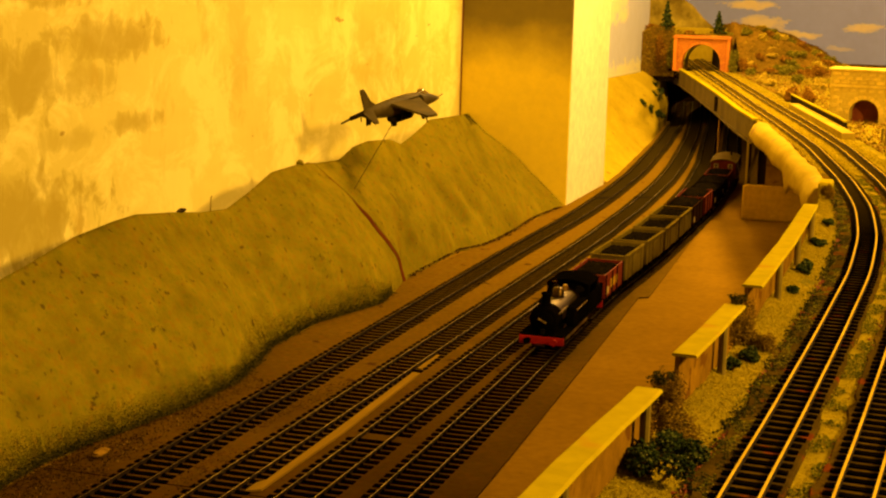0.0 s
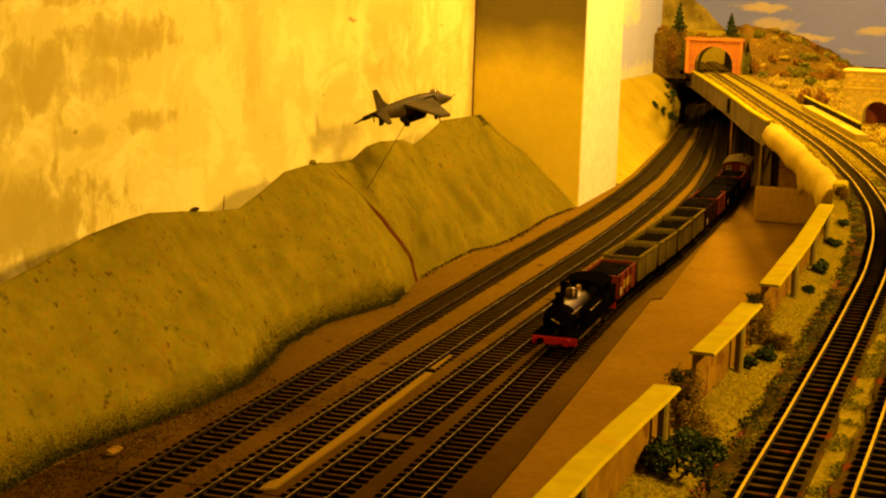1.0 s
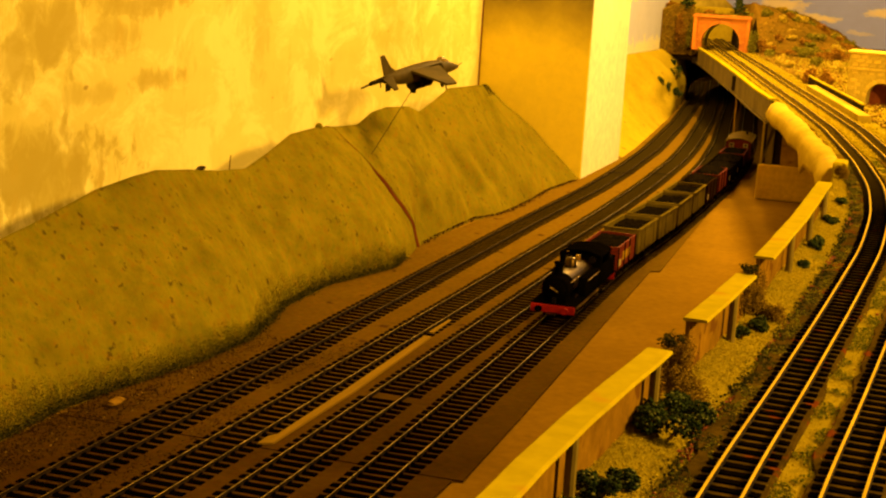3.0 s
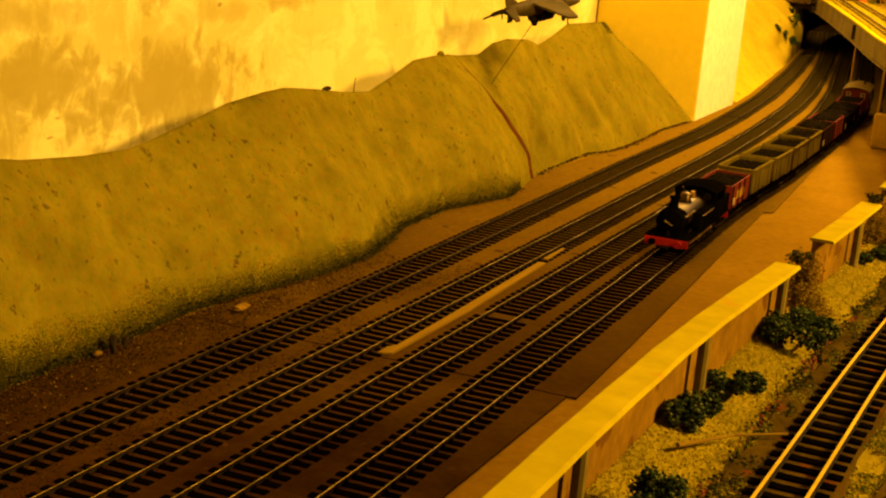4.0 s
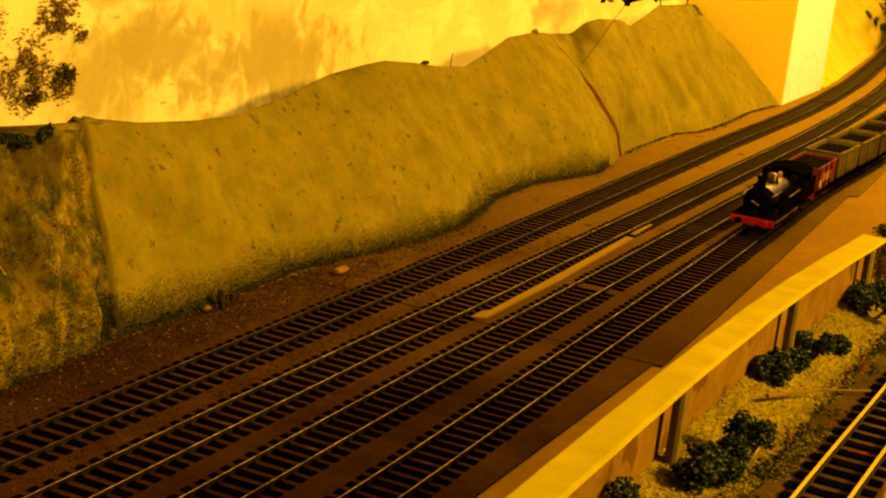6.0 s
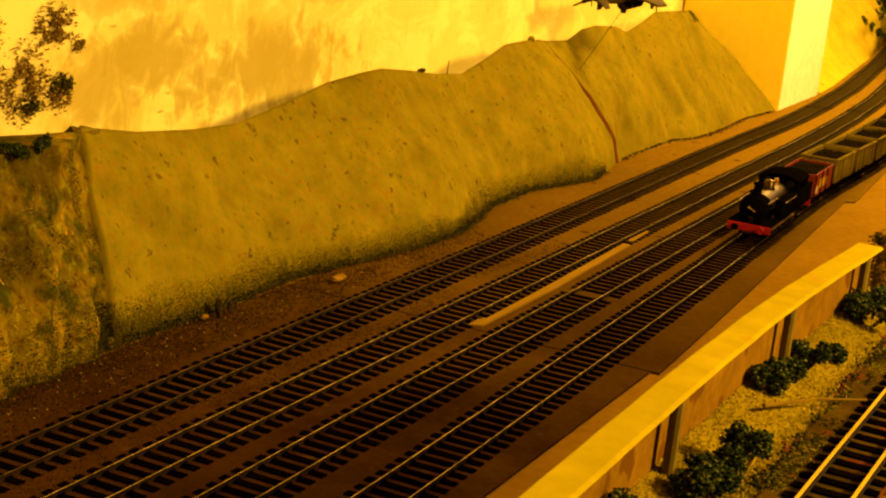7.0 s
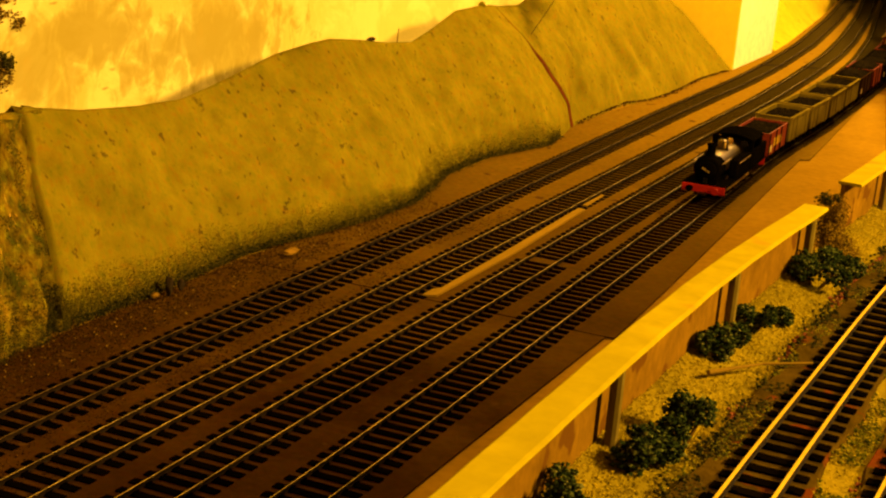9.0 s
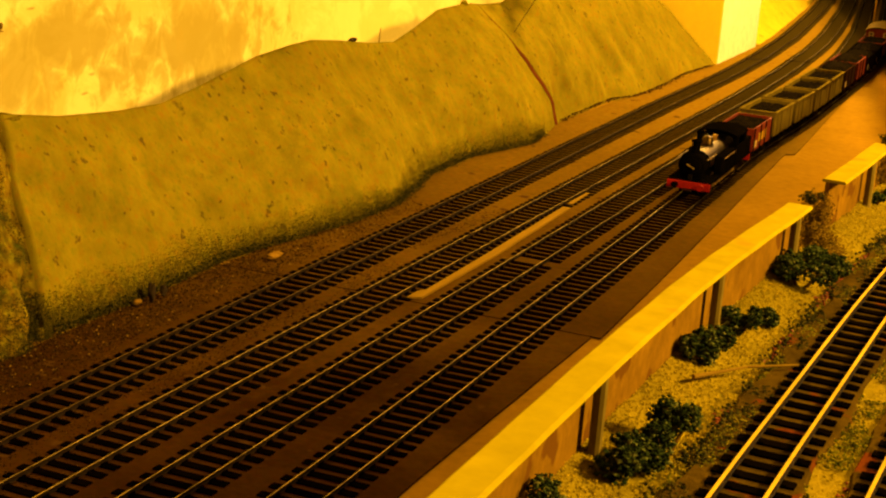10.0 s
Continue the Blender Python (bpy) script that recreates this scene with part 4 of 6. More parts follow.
# grass flock over the upper ground: thick near the wall, thin between the tracks
pts = []
for k in range(60000):
    y = -0.62 + 1.25 * rng.random() ** 1.3
    xw = float(np.interp(y, wall_line[:, 1], wall_line[:, 0])) - 0.0022
    xt = float(np.interp(y, upper_line[:, 1], upper_line[:, 0]))
    r = rng.random()
    if r < 0.80:
        x = xw + (xt - 0.0105 - xw) * rng.random()
    elif r < 0.87:
        x = xt + rng.normal(0.0140, 0.0026)
    else:
        x = xt + rng.uniform(0.038, 0.075)
    pts.append((x, y, ZU - 0.0006 + banked(x, y) * (r < 0.80) + 0.0004 * rng.random()))
tagged(chips("grass_flock", pts, 0.00028, FLOCK, seed=12), "straw and green scatter grass on the ground", "grass", kind="stuff")
pts = []
for k in range(26000):
    y = -0.62 + 1.25 * rng.random() ** 1.3
    xt = float(np.interp(y, upper_line[:, 1], upper_line[:, 0]))
    x = xt + (rng.normal(0.0140, 0.0030) if rng.random() < 0.7 else rng.normal(-0.0135, 0.0022))
    if noise.noise((x * 90, y * 60, 3)) > -0.05:
        pts.append((x, y, ZU - 0.0004 + 0.0006 * rng.random()))
tagged(chips("grass_flock", pts, 0.00042, GREENFLOCK, seed=14), "dull green scatter grass beside the ballast", "grass", kind="stuff")
pts = []
for k in range(2600):
    y = rng.uniform(-0.6, 0.45)
    xt = float(np.interp(y, upper_line[:, 1], upper_line[:, 0]))
    d = -0.0150 if rng.random() < 0.75 else 0.0185
    if noise.noise((y * 25, d * 100, 5)) > -0.1:
        pts.append((xt + d + rng.normal(0, 0.0012), y, ZU - 0.0002))
tagged(chips("earth_crumbs", pts, 0.0007, RIM, seed=13), "red-brown earth crumbs along the ballast edge", "earth", kind="stuff")

pts = []
for k in range(11000):
    y = rng.uniform(-0.6, 0.5)
    xt = float(np.interp(y, upper_line[:, 1], upper_line[:, 0]))
    x = xt + rng.normal(-0.0122, 0.0026)
    if noise.noise((x * 120, y * 70, 8)) > -0.1:
        pts.append((x, y, ZU + 0.0003))
tagged(chips("ballast_crumbs", pts, 0.0006, MOSS, seed=15), "dark olive crumbs on the ballast shoulder", "ballast", kind="stuff")

pts = []
for k in range(9000):
    y = rng.uniform(-0.6, 0.5)
    xt = float(np.interp(y, upper_line[:, 1], upper_line[:, 0]))
    x = xt + rng.normal(-0.0120, 0.0026)
    if noise.noise((x * 110, y * 50, 14)) > 0.05:
        pts.append((x, y, ZU + 0.0004))
tagged(chips("grass_flock", pts, 0.00040, GREENFLOCK, seed=16), "dull green tufts spreading over the ballast shoulder", "grass", kind="stuff")

pts = []
for k in range(12000):
    y = rng.uniform(0.55, 1.98)
    xt = float(np.interp(y, upper_line[:, 1], upper_line[:, 0]))
    x = xt + (rng.normal(0.0140, 0.0030) if rng.random() < 0.6 else rng.normal(0.044, 0.0040) if rng.random() < 0.5 else rng.normal(-0.0105, 0.0018))
    pts.append((x, y, ZU + 0.0004))
tagged(chips("grass_flock", pts, 0.0008, FLOCK, seed=17), "straw scatter grass along the far tracks", "grass", kind="stuff")


def parapet(y0, y1, posts):
    q = wall_line[(wall_line[:, 1] >= y0) & (wall_line[:, 1] <= y1)]
    w = empty("parapet_wall", (float(q[0, 0]), float(q[0, 1]), 0.1))
    tagged(w, "ochre parapet wall with a cream coping and posts", "wall", "parapet walls")
    q = q - q[0]
    bm = sweep(bmesh.new(), q, [(-0.0034, -0.003), (-0.0020, -0.003), (-0.0020, 0.0246), (-0.0034, 0.0246)])
    part("wall_panel", bm, PANEL, w)
    jag = np.c_[q[:, 0] + [0.0003 * noise.noise((y * 40, 2, 0)) for y in q[:, 1]], q[:, 1]]
    bm = sweep(bmesh.new(), jag, [(-0.0044, 0.0246), (0.0032, 0.0246), (0.0035, 0.0248), (0.0033, 0.0254), (0.0028, 0.0256), (-0.0040, 0.0256), (-0.0044, 0.0254), (-0.0045, 0.0248)])
    part("coping", bm, CAP, w)
    for y in posts:
        x = float(np.interp(y, wall_line[:, 1], wall_line[:, 0])) - w.location.x
        bm = tube(bmesh.new(), (x + 0.0011, y - w.location.y, 0.0015), (x + 0.0011, y - w.location.y, 0.0246), 0.0015, n=10)
        part("post", bm, POSTM, w, "olive-grey post")
    return w


parapet(-1.15, -0.213, (-0.58, -0.490, -0.398, -0.303, -0.225))
parapet(-0.172, -0.083, (-0.115,))
parapet(-0.048, 0.208, (0.03, 0.112, 0.195))

for k, (x, y, w, h, c) in enumerate([(0.1545, -0.398, 0.009, 0.009, 420), (0.158, -0.382, 0.008, 0.012, 420), (0.153, -0.322, 0.008, 0.009, 360), (0.154, -0.292, 0.0075, 0.006, 300), (0.158, -0.278, 0.0055, 0.006, 220), (0.160, -0.232, 0.011, 0.010, 520), (0.163, -0.212, 0.010, 0.009, 420), (0.150, -0.435, 0.008, 0.009, 300), (0.1645, -0.103, 0.005, 0.0045, 200), (0.1685, -0.083, 0.005, 0.005, 160), (0.172, 0.054, 0.0055, 0.004, 160), (0.1735, 0.104, 0.005, 0.005, 180), (0.1735, 0.125, 0.004, 0.004, 120), (0.1745, 0.189, 0.0055, 0.005, 180), (0.173, 0.27, 0.005, 0.005, 160)]):
    bush((x, y, ZU - 0.001 + banked(x, y)), w, h, LEAFY, "dark green lichen bush at the wall foot", 60 + k, count=c * 3, size=0.00065)
for k, (x, y, z, w, h, n, mat, label) in enumerate([(0.1545, -0.193, ZU - 0.002, 0.0085, 0.0235, 3600, DRYFLOCK, "fuzzy dry brown tuft in a gap of the wall"), (0.1640, -0.194, ZU - 0.001, 0.0090, 0.009, 1500, DRYFLOCK, "low dry brown tuft beside the wall"), (0.1560, -0.206, 0.1245, 0.0050, 0.0040, 330, MOSS, "dark fuzzy tuft lying on the coping end"), (0.1620, -0.066, ZU - 0.002, 0.0080, 0.0225, 3000, DRYFLOCK, "fuzzy dry brown tuft in a gap of the wall"), (0.1705, -0.064, ZU - 0.001, 0.0080, 0.009, 1300, DRYFLOCK, "low dry brown tuft beside the wall"), (0.1620, -0.082, 0.1245, 0.0058, 0.0040, 380, MOSS, "dark fuzzy tuft lying on the coping end")]):
    bush((x, y, z), w, h, mat, label, 90 + k, lobes=7, count=n, size=0.00040)
bm = tube(bmesh.new(), (0.1540, -0.341, ZU + 0.0040), (0.163, -0.3205, ZU + 0.0022), 0.0006, 0.0003, 8)
tube(bm, (0.163, -0.3205, ZU + 0.0022), (0.1738, -0.311, ZU + 0.002), 0.0004, 0.0003, 8)
tagged(finish("stick", bm, WOODSTRIP), "pale stick lying across the grass", "stick")

# ---- plaster bank, fascia and bridge ----
bank_q = bridge_line[(bridge_line[:, 1] > 0.43) & (bridge_line[:, 1] < 0.965)]
bm = bmesh.new()
prev = None
n = normals(bank_q)
for i in range(len(bank_q)):
    row = []
    k = i / (len(bank_q) - 1)
    for a, z in ((0.0085, 0.1032), (0.0068, 0.1058), (0.0020, 0.1066), (-0.0035, 0.1045), (-0.0070, 0.0990), (-0.0088, 0.0930), (-0.0080, 0.0890), (0.0, 0.0875)):
        g = 0.0016 * noise.noise((bank_q[i, 1] * 22, a * 200, 2)) + 0.0008 * noise.noise((bank_q[i, 1] * 70, a * 400, 5))
        if 0.088 < z < 0.094:
            z += 0.003 * noise.noise((bank_q[i, 1] * 13, 1, 2)) - 0.012 * math.exp(-((bank_q[i, 1] - 0.62) / 0.018) ** 2)
        row.append(bm.verts.new((bank_q[i, 0] + n[i, 0] * (a + g), bank_q[i, 1] + n[i, 1] * (a + g), z + g)))
    if prev:
        for j in range(7):
            bm.faces.new((prev[j], prev[j + 1], row[j + 1], row[j]))
    else:
        bm.faces.new(row[::-1])
    prev = row
bm.faces.new(prev)
tagged(finish("plaster_bank", bm, PLASTER, smooth=True), "pale lumpy plaster bank beside the upper track", "bank")
bm = boxed(0.1575, 0.1665, 0.422, 0.446, ZU - 0.002, 0.1120, bevel=0.0012)
tagged(finish("wall_end_block", bm, CAP), "cream block at the end of the parapet", "block")
bush((0.165, 0.405, ZU - 0.001), 0.007, 0.011, DRYFLOCK, "dry brown tuft beside a cream block", 97, count=1800, size=0.00055)

pier = empty("bridge_abutment", (0.045, 1.0, 0))
tagged(pier, "cream block abutment with dark timber openings", "bridge pier")
part("base_block", boxed(0.0, 0.11, 0.0, 0.10, 0.0, 0.037, bevel=0.0012), STONE_PLAIN, pier)
part("back_board", boxed(0.0225, 0.30, 0.004, 0.008, 0.037, 0.0852), WALLFACE, pier, "brown board")
# dark board added between the posts in place of the opening's shade
part("recess_board", boxed(0.0015, 0.0225, 0.0085, 0.0115, 0.037, 0.0852), DARK, pier, "dark board giving the shade of the opening")
for x, y, w, m in ((0.0015, 0.002, 0.0022, PLASTER), (0.0065, 0.004, 0.0075, POSTM)):
    part("post", boxed(x, x + w, y, y + 0.0032, 0.037, 0.0852), m, pier)
part("brace", box(bmesh.new(), -0.0012, 0.0012, 0, 0.002, 0, 0.042, m=pose(0.0035, 0.004, 0.040, 0, 14, 0)), POSTM, pier)

span_q = bridge_line[bridge_line[:, 1] > 0.975]
bridge = empty("girder_bridge", (0, 0, 0))
tagged(bridge, "grey-brown girder bridge carrying tracks over the yard", "bridge")
bm = sweep(bmesh.new(), span_q, [(-0.0025, 0.0835), (0.001, 0.0835), (0.001, 0.1065), (-0.0025, 0.1065)])
part("girder", bm, GIRDER, bridge)
bm = sweep(bmesh.new(), span_q, [(-0.004, 0.1065), (0.0025, 0.1065), (0.0025, 0.1085), (-0.004, 0.1085)])
part("top_flange", bm, CAP, bridge, "cream top flange")
bm = sweep(bmesh.new(), span_q, [(-0.0045, 0.0815), (0.003, 0.0815), (0.003, 0.0834), (-0.0045, 0.0834)])
part("bottom_flange", bm, GIRDER, bridge)
part("bracket", box(bmesh.new(), -0.0065, -0.0005, -0.006, 0.006, 0.086, 0.104, m=pose(-0.029, 1.355, 0, 0, 0, 13)), DARK, bridge, "dark square bracket")
part("pier_rod", tube(bmesh.new(), (-0.0335, 1.40, 0.0), (-0.0335, 1.40, 0.084), 0.0013, n=10), WALLFACE, bridge, "thin ochre rod")

for k in range(5):
    y = 1.50 + 0.036 * k
    x = float(np.interp(y, bridge_line[:, 1], bridge_line[:, 0])) - 0.0046
    bm = bmesh.new()
    prev = Vector((x, y, 0.0825))
    for s in range(1, 7):
        u = s / 6
        nxt = Vector((x - (0.022 + 0.006 * (k % 3)) * u, y - 0.04 * u, 0.0825 - 0.016 * u * u - 0.003 * (k % 2) * u))
        tube(bm, prev, nxt, 0.00014, 0.00010, 5, caps=False)
        prev = nxt
    tagged(finish("loose_strand", bm, GIRDER), "thin pale strand hanging off the girder", "strand", "strands under the bridge")

# ---- plaster bank beyond the pillar ----
t1 = yard_lines[0]
q = t1[(t1[:, 1] > 1.225) & (t1[:, 1] < 2.28)]
n = normals(q)


def bank_point(i, u):
    """A place on the bank's face: a slope that steepens to a bluff above the track at its far end."""
    y = q[i, 1]
    k = i / (len(q) - 1)
    far = min(1.0, max(0.0, (k - 0.45) / 0.40))
    x0, y0 = q[i] + n[i] * -0.0195
    x1 = -0.266 - 0.01 * max(0, (y - 2.1) / 0.18)
    zt = 0.101 - 0.010 * k + 0.020 * math.exp(-((y - 2.20) / 0.045) ** 2)
    rough = (0.0035 + 0.004 * far) * noise.noise((y * 14, u * 4, 6)) + 0.003 * far * noise.noise((y * 55, u * 11, 2))
    g = rough * math.sin(math.pi * min(1.0, u * 0.96 + 0.04))
    return (x0 + (x1 - x0) * u ** (0.85 + 3.2 * far * far * (3 - 2 * far)) + g, y0 + (y - y0) * u, max(0.0, zt * u ** 1.15 + g * (u > 0)))


bm = bmesh.new()
prev = None
for i in range(len(q)):
    row = [bm.verts.new(bank_point(i, j / 23)) for j in range(24)]
    if prev:
        for j in range(23):
            bm.faces.new((prev[j], row[j], row[j + 1], prev[j + 1]))
    prev = row
tagged(finish("plaster_hillside", bm, OCHREBANK, smooth=True), "ochre yellow plaster bank below a painted sky", "hill", "plaster hillsides")
for k, (y, u, w, h) in enumerate([(2.02, 0.62, 0.014, 0.024), (2.06, 0.66, 0.009, 0.012), (1.88, 0.58, 0.010, 0.014), (1.91, 0.48, 0.010, 0.016), (1.94, 0.38, 0.010, 0.014), (1.98, 0.28, 0.010, 0.012), (2.10, 0.80, 0.008, 0.009)]):
    place = Vector(bank_point(int(np.argmin(np.abs(q[:, 1] - y))), u))
    bush(place - Vector((0, 0, h * 0.3)), w, h, LEAFY, "dark sparse bush on a plaster bank", 110 + k, lobes=6, count=420, size=0.0012)

# ---- far landscape ----


HEIGHTS = [(-0.7, 0.150), (-0.3, 0.165), (-0.2, 0.178), (-0.117, 0.1825), (-0.066, 0.170), (-0.016, 0.155), (0.036, 0.129), (0.066, 0.113), (0.12, 0.1065), (0.7, 0.105)]


def land(x, y):
    """Height of the far landscape."""
    up = 1 / (1 + math.exp(-(y - 2.06) / 0.022))
    h = interp(x, HEIGHTS) - ZU
    rough = 0.008 * noise.noise((x * 22, y * 18, 2)) + 0.004 * noise.noise((x * 60, y * 60, 5))
    z = ZU - 0.001 + up * h + rough * max(up * min(1.0, h / 0.03), 0.12)
    if y > 2.2:
        z = 0.236 - (0.236 - z) * (y + 0.637) / 2.837 - 0.02 * (y - 2.2)
    return max(z, 0.086)


def shaped(x, y):
    """The landscape, carried over the tunnel and cut down behind it."""
    xt = float(np.interp(y, upper_line[:, 1], upper_line[:, 0])) + 0.010
    d = abs(x - xt)
    if abs(x + 0.1455) < 0.0465 and y < 2.0125:
        return ZU - 0.003
    if d < 0.046 and y < 2.0801:
        return max(land(x, y), 0.1625 + 0.003 * noise.noise((x * 50, y * 50, 1)))
    if d < 0.050 and y >= 2.0801:
        return ZU - 0.003
    return land(x, y)


bm = bmesh.new()
grid = []
for i in range(125):
    x = -0.62 + 1.24 * i / 124
    near = 2.0005 if x > -0.198 else 2.125
    grid.append([bm.verts.new((x, near + (2.145 - near) * j / 12 if j < 12 else 2.145 + 0.795 * ((j - 12) / 57), 0.0)) for j in range(70)])
for col in grid:
    for v in col:
        v.co.z = shaped(v.co.x, v.co.y)
for a, b in zip(grid, grid[1:]):
    lo = [bm.verts.new((v.co.x, v.co.y, 0.0845)) for v in (a[0], b[0])]
    if min(a[0].co.z, b[0].co.z) > ZU + 0.004:
        bm.faces.new((lo[0], lo[1], b[0], a[0]))
for i in range(124):
    for j in range(69):
        quad = (grid[i][j], grid[i + 1][j], grid[i + 1][j + 1], grid[i][j + 1])
        zs = [v.co.z for v in quad]
        ym = sum(v.co.y for v in quad) / 4
        xm = sum(v.co.x for v in quad) / 4 - float(np.interp(ym, upper_line[:, 1], upper_line[:, 0])) - 0.011
        if max(zs) - min(zs) > 0.03 and abs(xm) < 0.040 and ym > 1.99:
            continue
        bm.faces.new(quad)
tagged(finish("far_hill", bm, FARHILL, smooth=True), "brown and straw coloured hillside round a tunnel", "hill")
slab("tunnel_roof", -0.198, 0.62, 2.05, 2.94, 0.076, 0.084, DARK)
slab("tunnel_roof_2", -0.62, -0.1981, 2.135, 2.94, 0.076, 0.084, DARK)
slab("tunnel_back", -0.62, 0.3, 2.70, 2.72, 0.0, 0.085, DARK)
pts = []
for k in range(13000):
    x, y = rng.uniform(-0.5, 0.45), 2.03 + 0.75 * rng.random() ** 1.4
    xt = float(np.interp(y, upper_line[:, 1], upper_line[:, 0])) + 0.013
    if abs(x - xt) < 0.065 and y > 2.07:
        continue
    if x < -0.196 and y < 2.13:
        continue
    pts.append((x, y, shaped(x, y) + 0.0005))
tagged(chips("scatter", pts, 0.0017, HILLSCATTER, seed=21), "straw, rust and green scatter on the far hill", "scatter", kind="stuff")
pts = []
for k in range(9000):
    y = rng.uniform(0.55, 2.0)
    xr = float(np.interp(y, upper_line[:, 1], upper_line[:, 0])) + 0.028 + 0.017
    x = xr + 0.012 + 0.28 * rng.random() ** 1.5
    pts.append((x, y, ZU + 0.002 * rng.random()))
tagged(chips("scatter", pts, 0.0013, AUTUMN, seed=22), "straw and rust scatter beside the upper tracks", "scatter", kind="stuff")
pts = []
for k in range(4000):
    x = rng.uniform(-0.34, -0.199)
    pts.append((x, 2.1245 - 0.002 * rng.random(), 0.086 + (land(x, 2.125) - 0.086) * rng.random()))
tagged(chips("scatter", pts, 0.0015, HILLSCATTER, seed=23), "straw, rust and green scatter on the hill front", "scatter", kind="stuff")
FARBUSH = [(-0.015, 1.72, 0.013, 0.018, STRAWFOAM, "straw yellow foam bush"), (0.004, 1.66, 0.012, 0.013, STRAWFOAM, "straw yellow foam bush"), (0.036, 1.75, 0.010, 0.016, GREENFOAM, "olive green foam bush"), (0.062, 1.35, 0.014, 0.020, RUSTFOAM, "rust coloured foam bush"), (0.085, 1.32, 0.014, 0.022, RUSTFOAM, "rust coloured foam bush"), (0.045, 1.42, 0.012, 0.014, STRAWFOAM, "straw yellow foam bush"), (-0.055, 1.92, 0.014, 0.014, GREENFOAM, "olive green foam bush"), (0.05, 1.95, 0.018, 0.022, RUSTFOAM, "rust coloured foam bush"), (0.10, 1.8, 0.02, 0.022, STRAWFOAM, "straw yellow foam bush"), (0.0, 1.98, 0.016, 0.018, GREENFOAM, "olive green foam bush"), (-0.090, 1.99, 0.010, 0.040, GREENFOAM, "olive green foam bush"), (-0.074, 1.985, 0.012, 0.026, RUSTFOAM, "rust coloured foam bush"), (0.075, 1.62, 0.016, 0.018, STRAWFOAM, "straw yellow foam bush"), (0.11, 1.55, 0.016, 0.018, GREENFOAM, "olive green foam bush"), (-0.213, 2.118, 0.012, 0.050, GREENFOAM, "olive green foam bush"), (-0.235, 2.118, 0.016, 0.064, RUSTFOAM, "rust coloured foam bush"), (-0.262, 2.14, 0.016, 0.055, LEAFY, "dark foam bush"), (-0.290, 2.12, 0.018, 0.06, GREENFOAM, "olive green foam bush")]
for k, (x, y, w, h, m, lab) in enumerate(FARBUSH):
    bush((x, y, ZU - 0.002), w, h, m, lab + " beside the far tracks", 140 + k, lobes=7, count=900, size=0.0013)
g = random.Random(31)
for k in range(74):
    x, y = (g.uniform(-0.092, 0.085), 2.005 + 0.20 * g.random() ** 1.4) if k < 58 else (g.uniform(-0.30, -0.205), g.uniform(2.13, 2.20)) if k < 68 else (g.uniform(-0.19, -0.10), g.uniform(2.03, 2.07))
    m, lab = g.choice(((STRAWFOAM, "straw yellow"), (GREENFOAM, "olive green"), (GREENFOAM, "olive green"), (RUSTFOAM, "rust coloured"), (RUSTFOAM, "rust coloured")))
    bush((x, y, shaped(x, y) - 0.003), g.uniform(0.010, 0.018), g.uniform(0.007, 0.014), m, lab + " foam clump on the far hill", 300 + k, lobes=6, count=420, size=0.0014)


def conifer(place, h, r, seed):
    t = empty("conifer_tree", place)
    tagged(t, "small dark conifer on top of the hill", "tree", "conifers on the hill")
    part("trunk", tube(bmesh.new(), (0, 0, -0.004), (0, 0, h * 0.9), h * 0.035, h * 0.008, 7), DRYBUSH, t)
    g = np.random.default_rng(seed)
    p = []
    for k in range(900):
        u = g.random() ** 0.8
        rr = r * (1 - u) * (0.75 + 0.25 * math.sin(u * 40)) * math.sqrt(g.random())
        a = g.uniform(0, 6.28)
        p.append((rr * math.cos(a), rr * math.sin(a), h * (0.12 + 0.88 * u)))
    chips("crown", p, h * 0.034, LEAFY, t, 0.6, seed)
    return t


conifer((-0.126, 2.05, 0.153), 0.050, 0.020, 3)
conifer((-0.228, 2.13, 0.160), 0.058, 0.017, 4)

# mountain painted on board, standing against the far sky
outline = [(-0.52, 0.10), (-0.26, 0.10)]
for k in range(25):
    u = k / 24
    outline.append((-0.255 - 0.265 * u, 0.158 + 0.115 * min(1.0, u * 2.1) + 0.006 * noise.noise((u * 9, 2, 0)) + 0.004 * noise.noise((u * 30, 5, 0))))
bm = sheet(bmesh.new(), outline, 0.0, 0.004)
bm.transform(pose(0, 2.948, 0, 90, 0, 0))
tagged(finish("painted_mountain", bm, MOUNTAIN), "olive and straw painted mountain cut-out against the sky", "backdrop")

# tunnel portal
portal = empty("tunnel_portal", (-0.1455, 2.0, ZU - 0.0015))
tagged(portal, "orange brick tunnel portal with a round arch", "tunnel portal")
R, CZ, HW, TOP = 0.0320, 0.0140, 0.0455, 0.0550


def arch_points(r, m=25):
    return [(r * math.cos(math.pi * i / (m - 1)), CZ + r * math.sin(math.pi * i / (m - 1))) for i in range(m)]


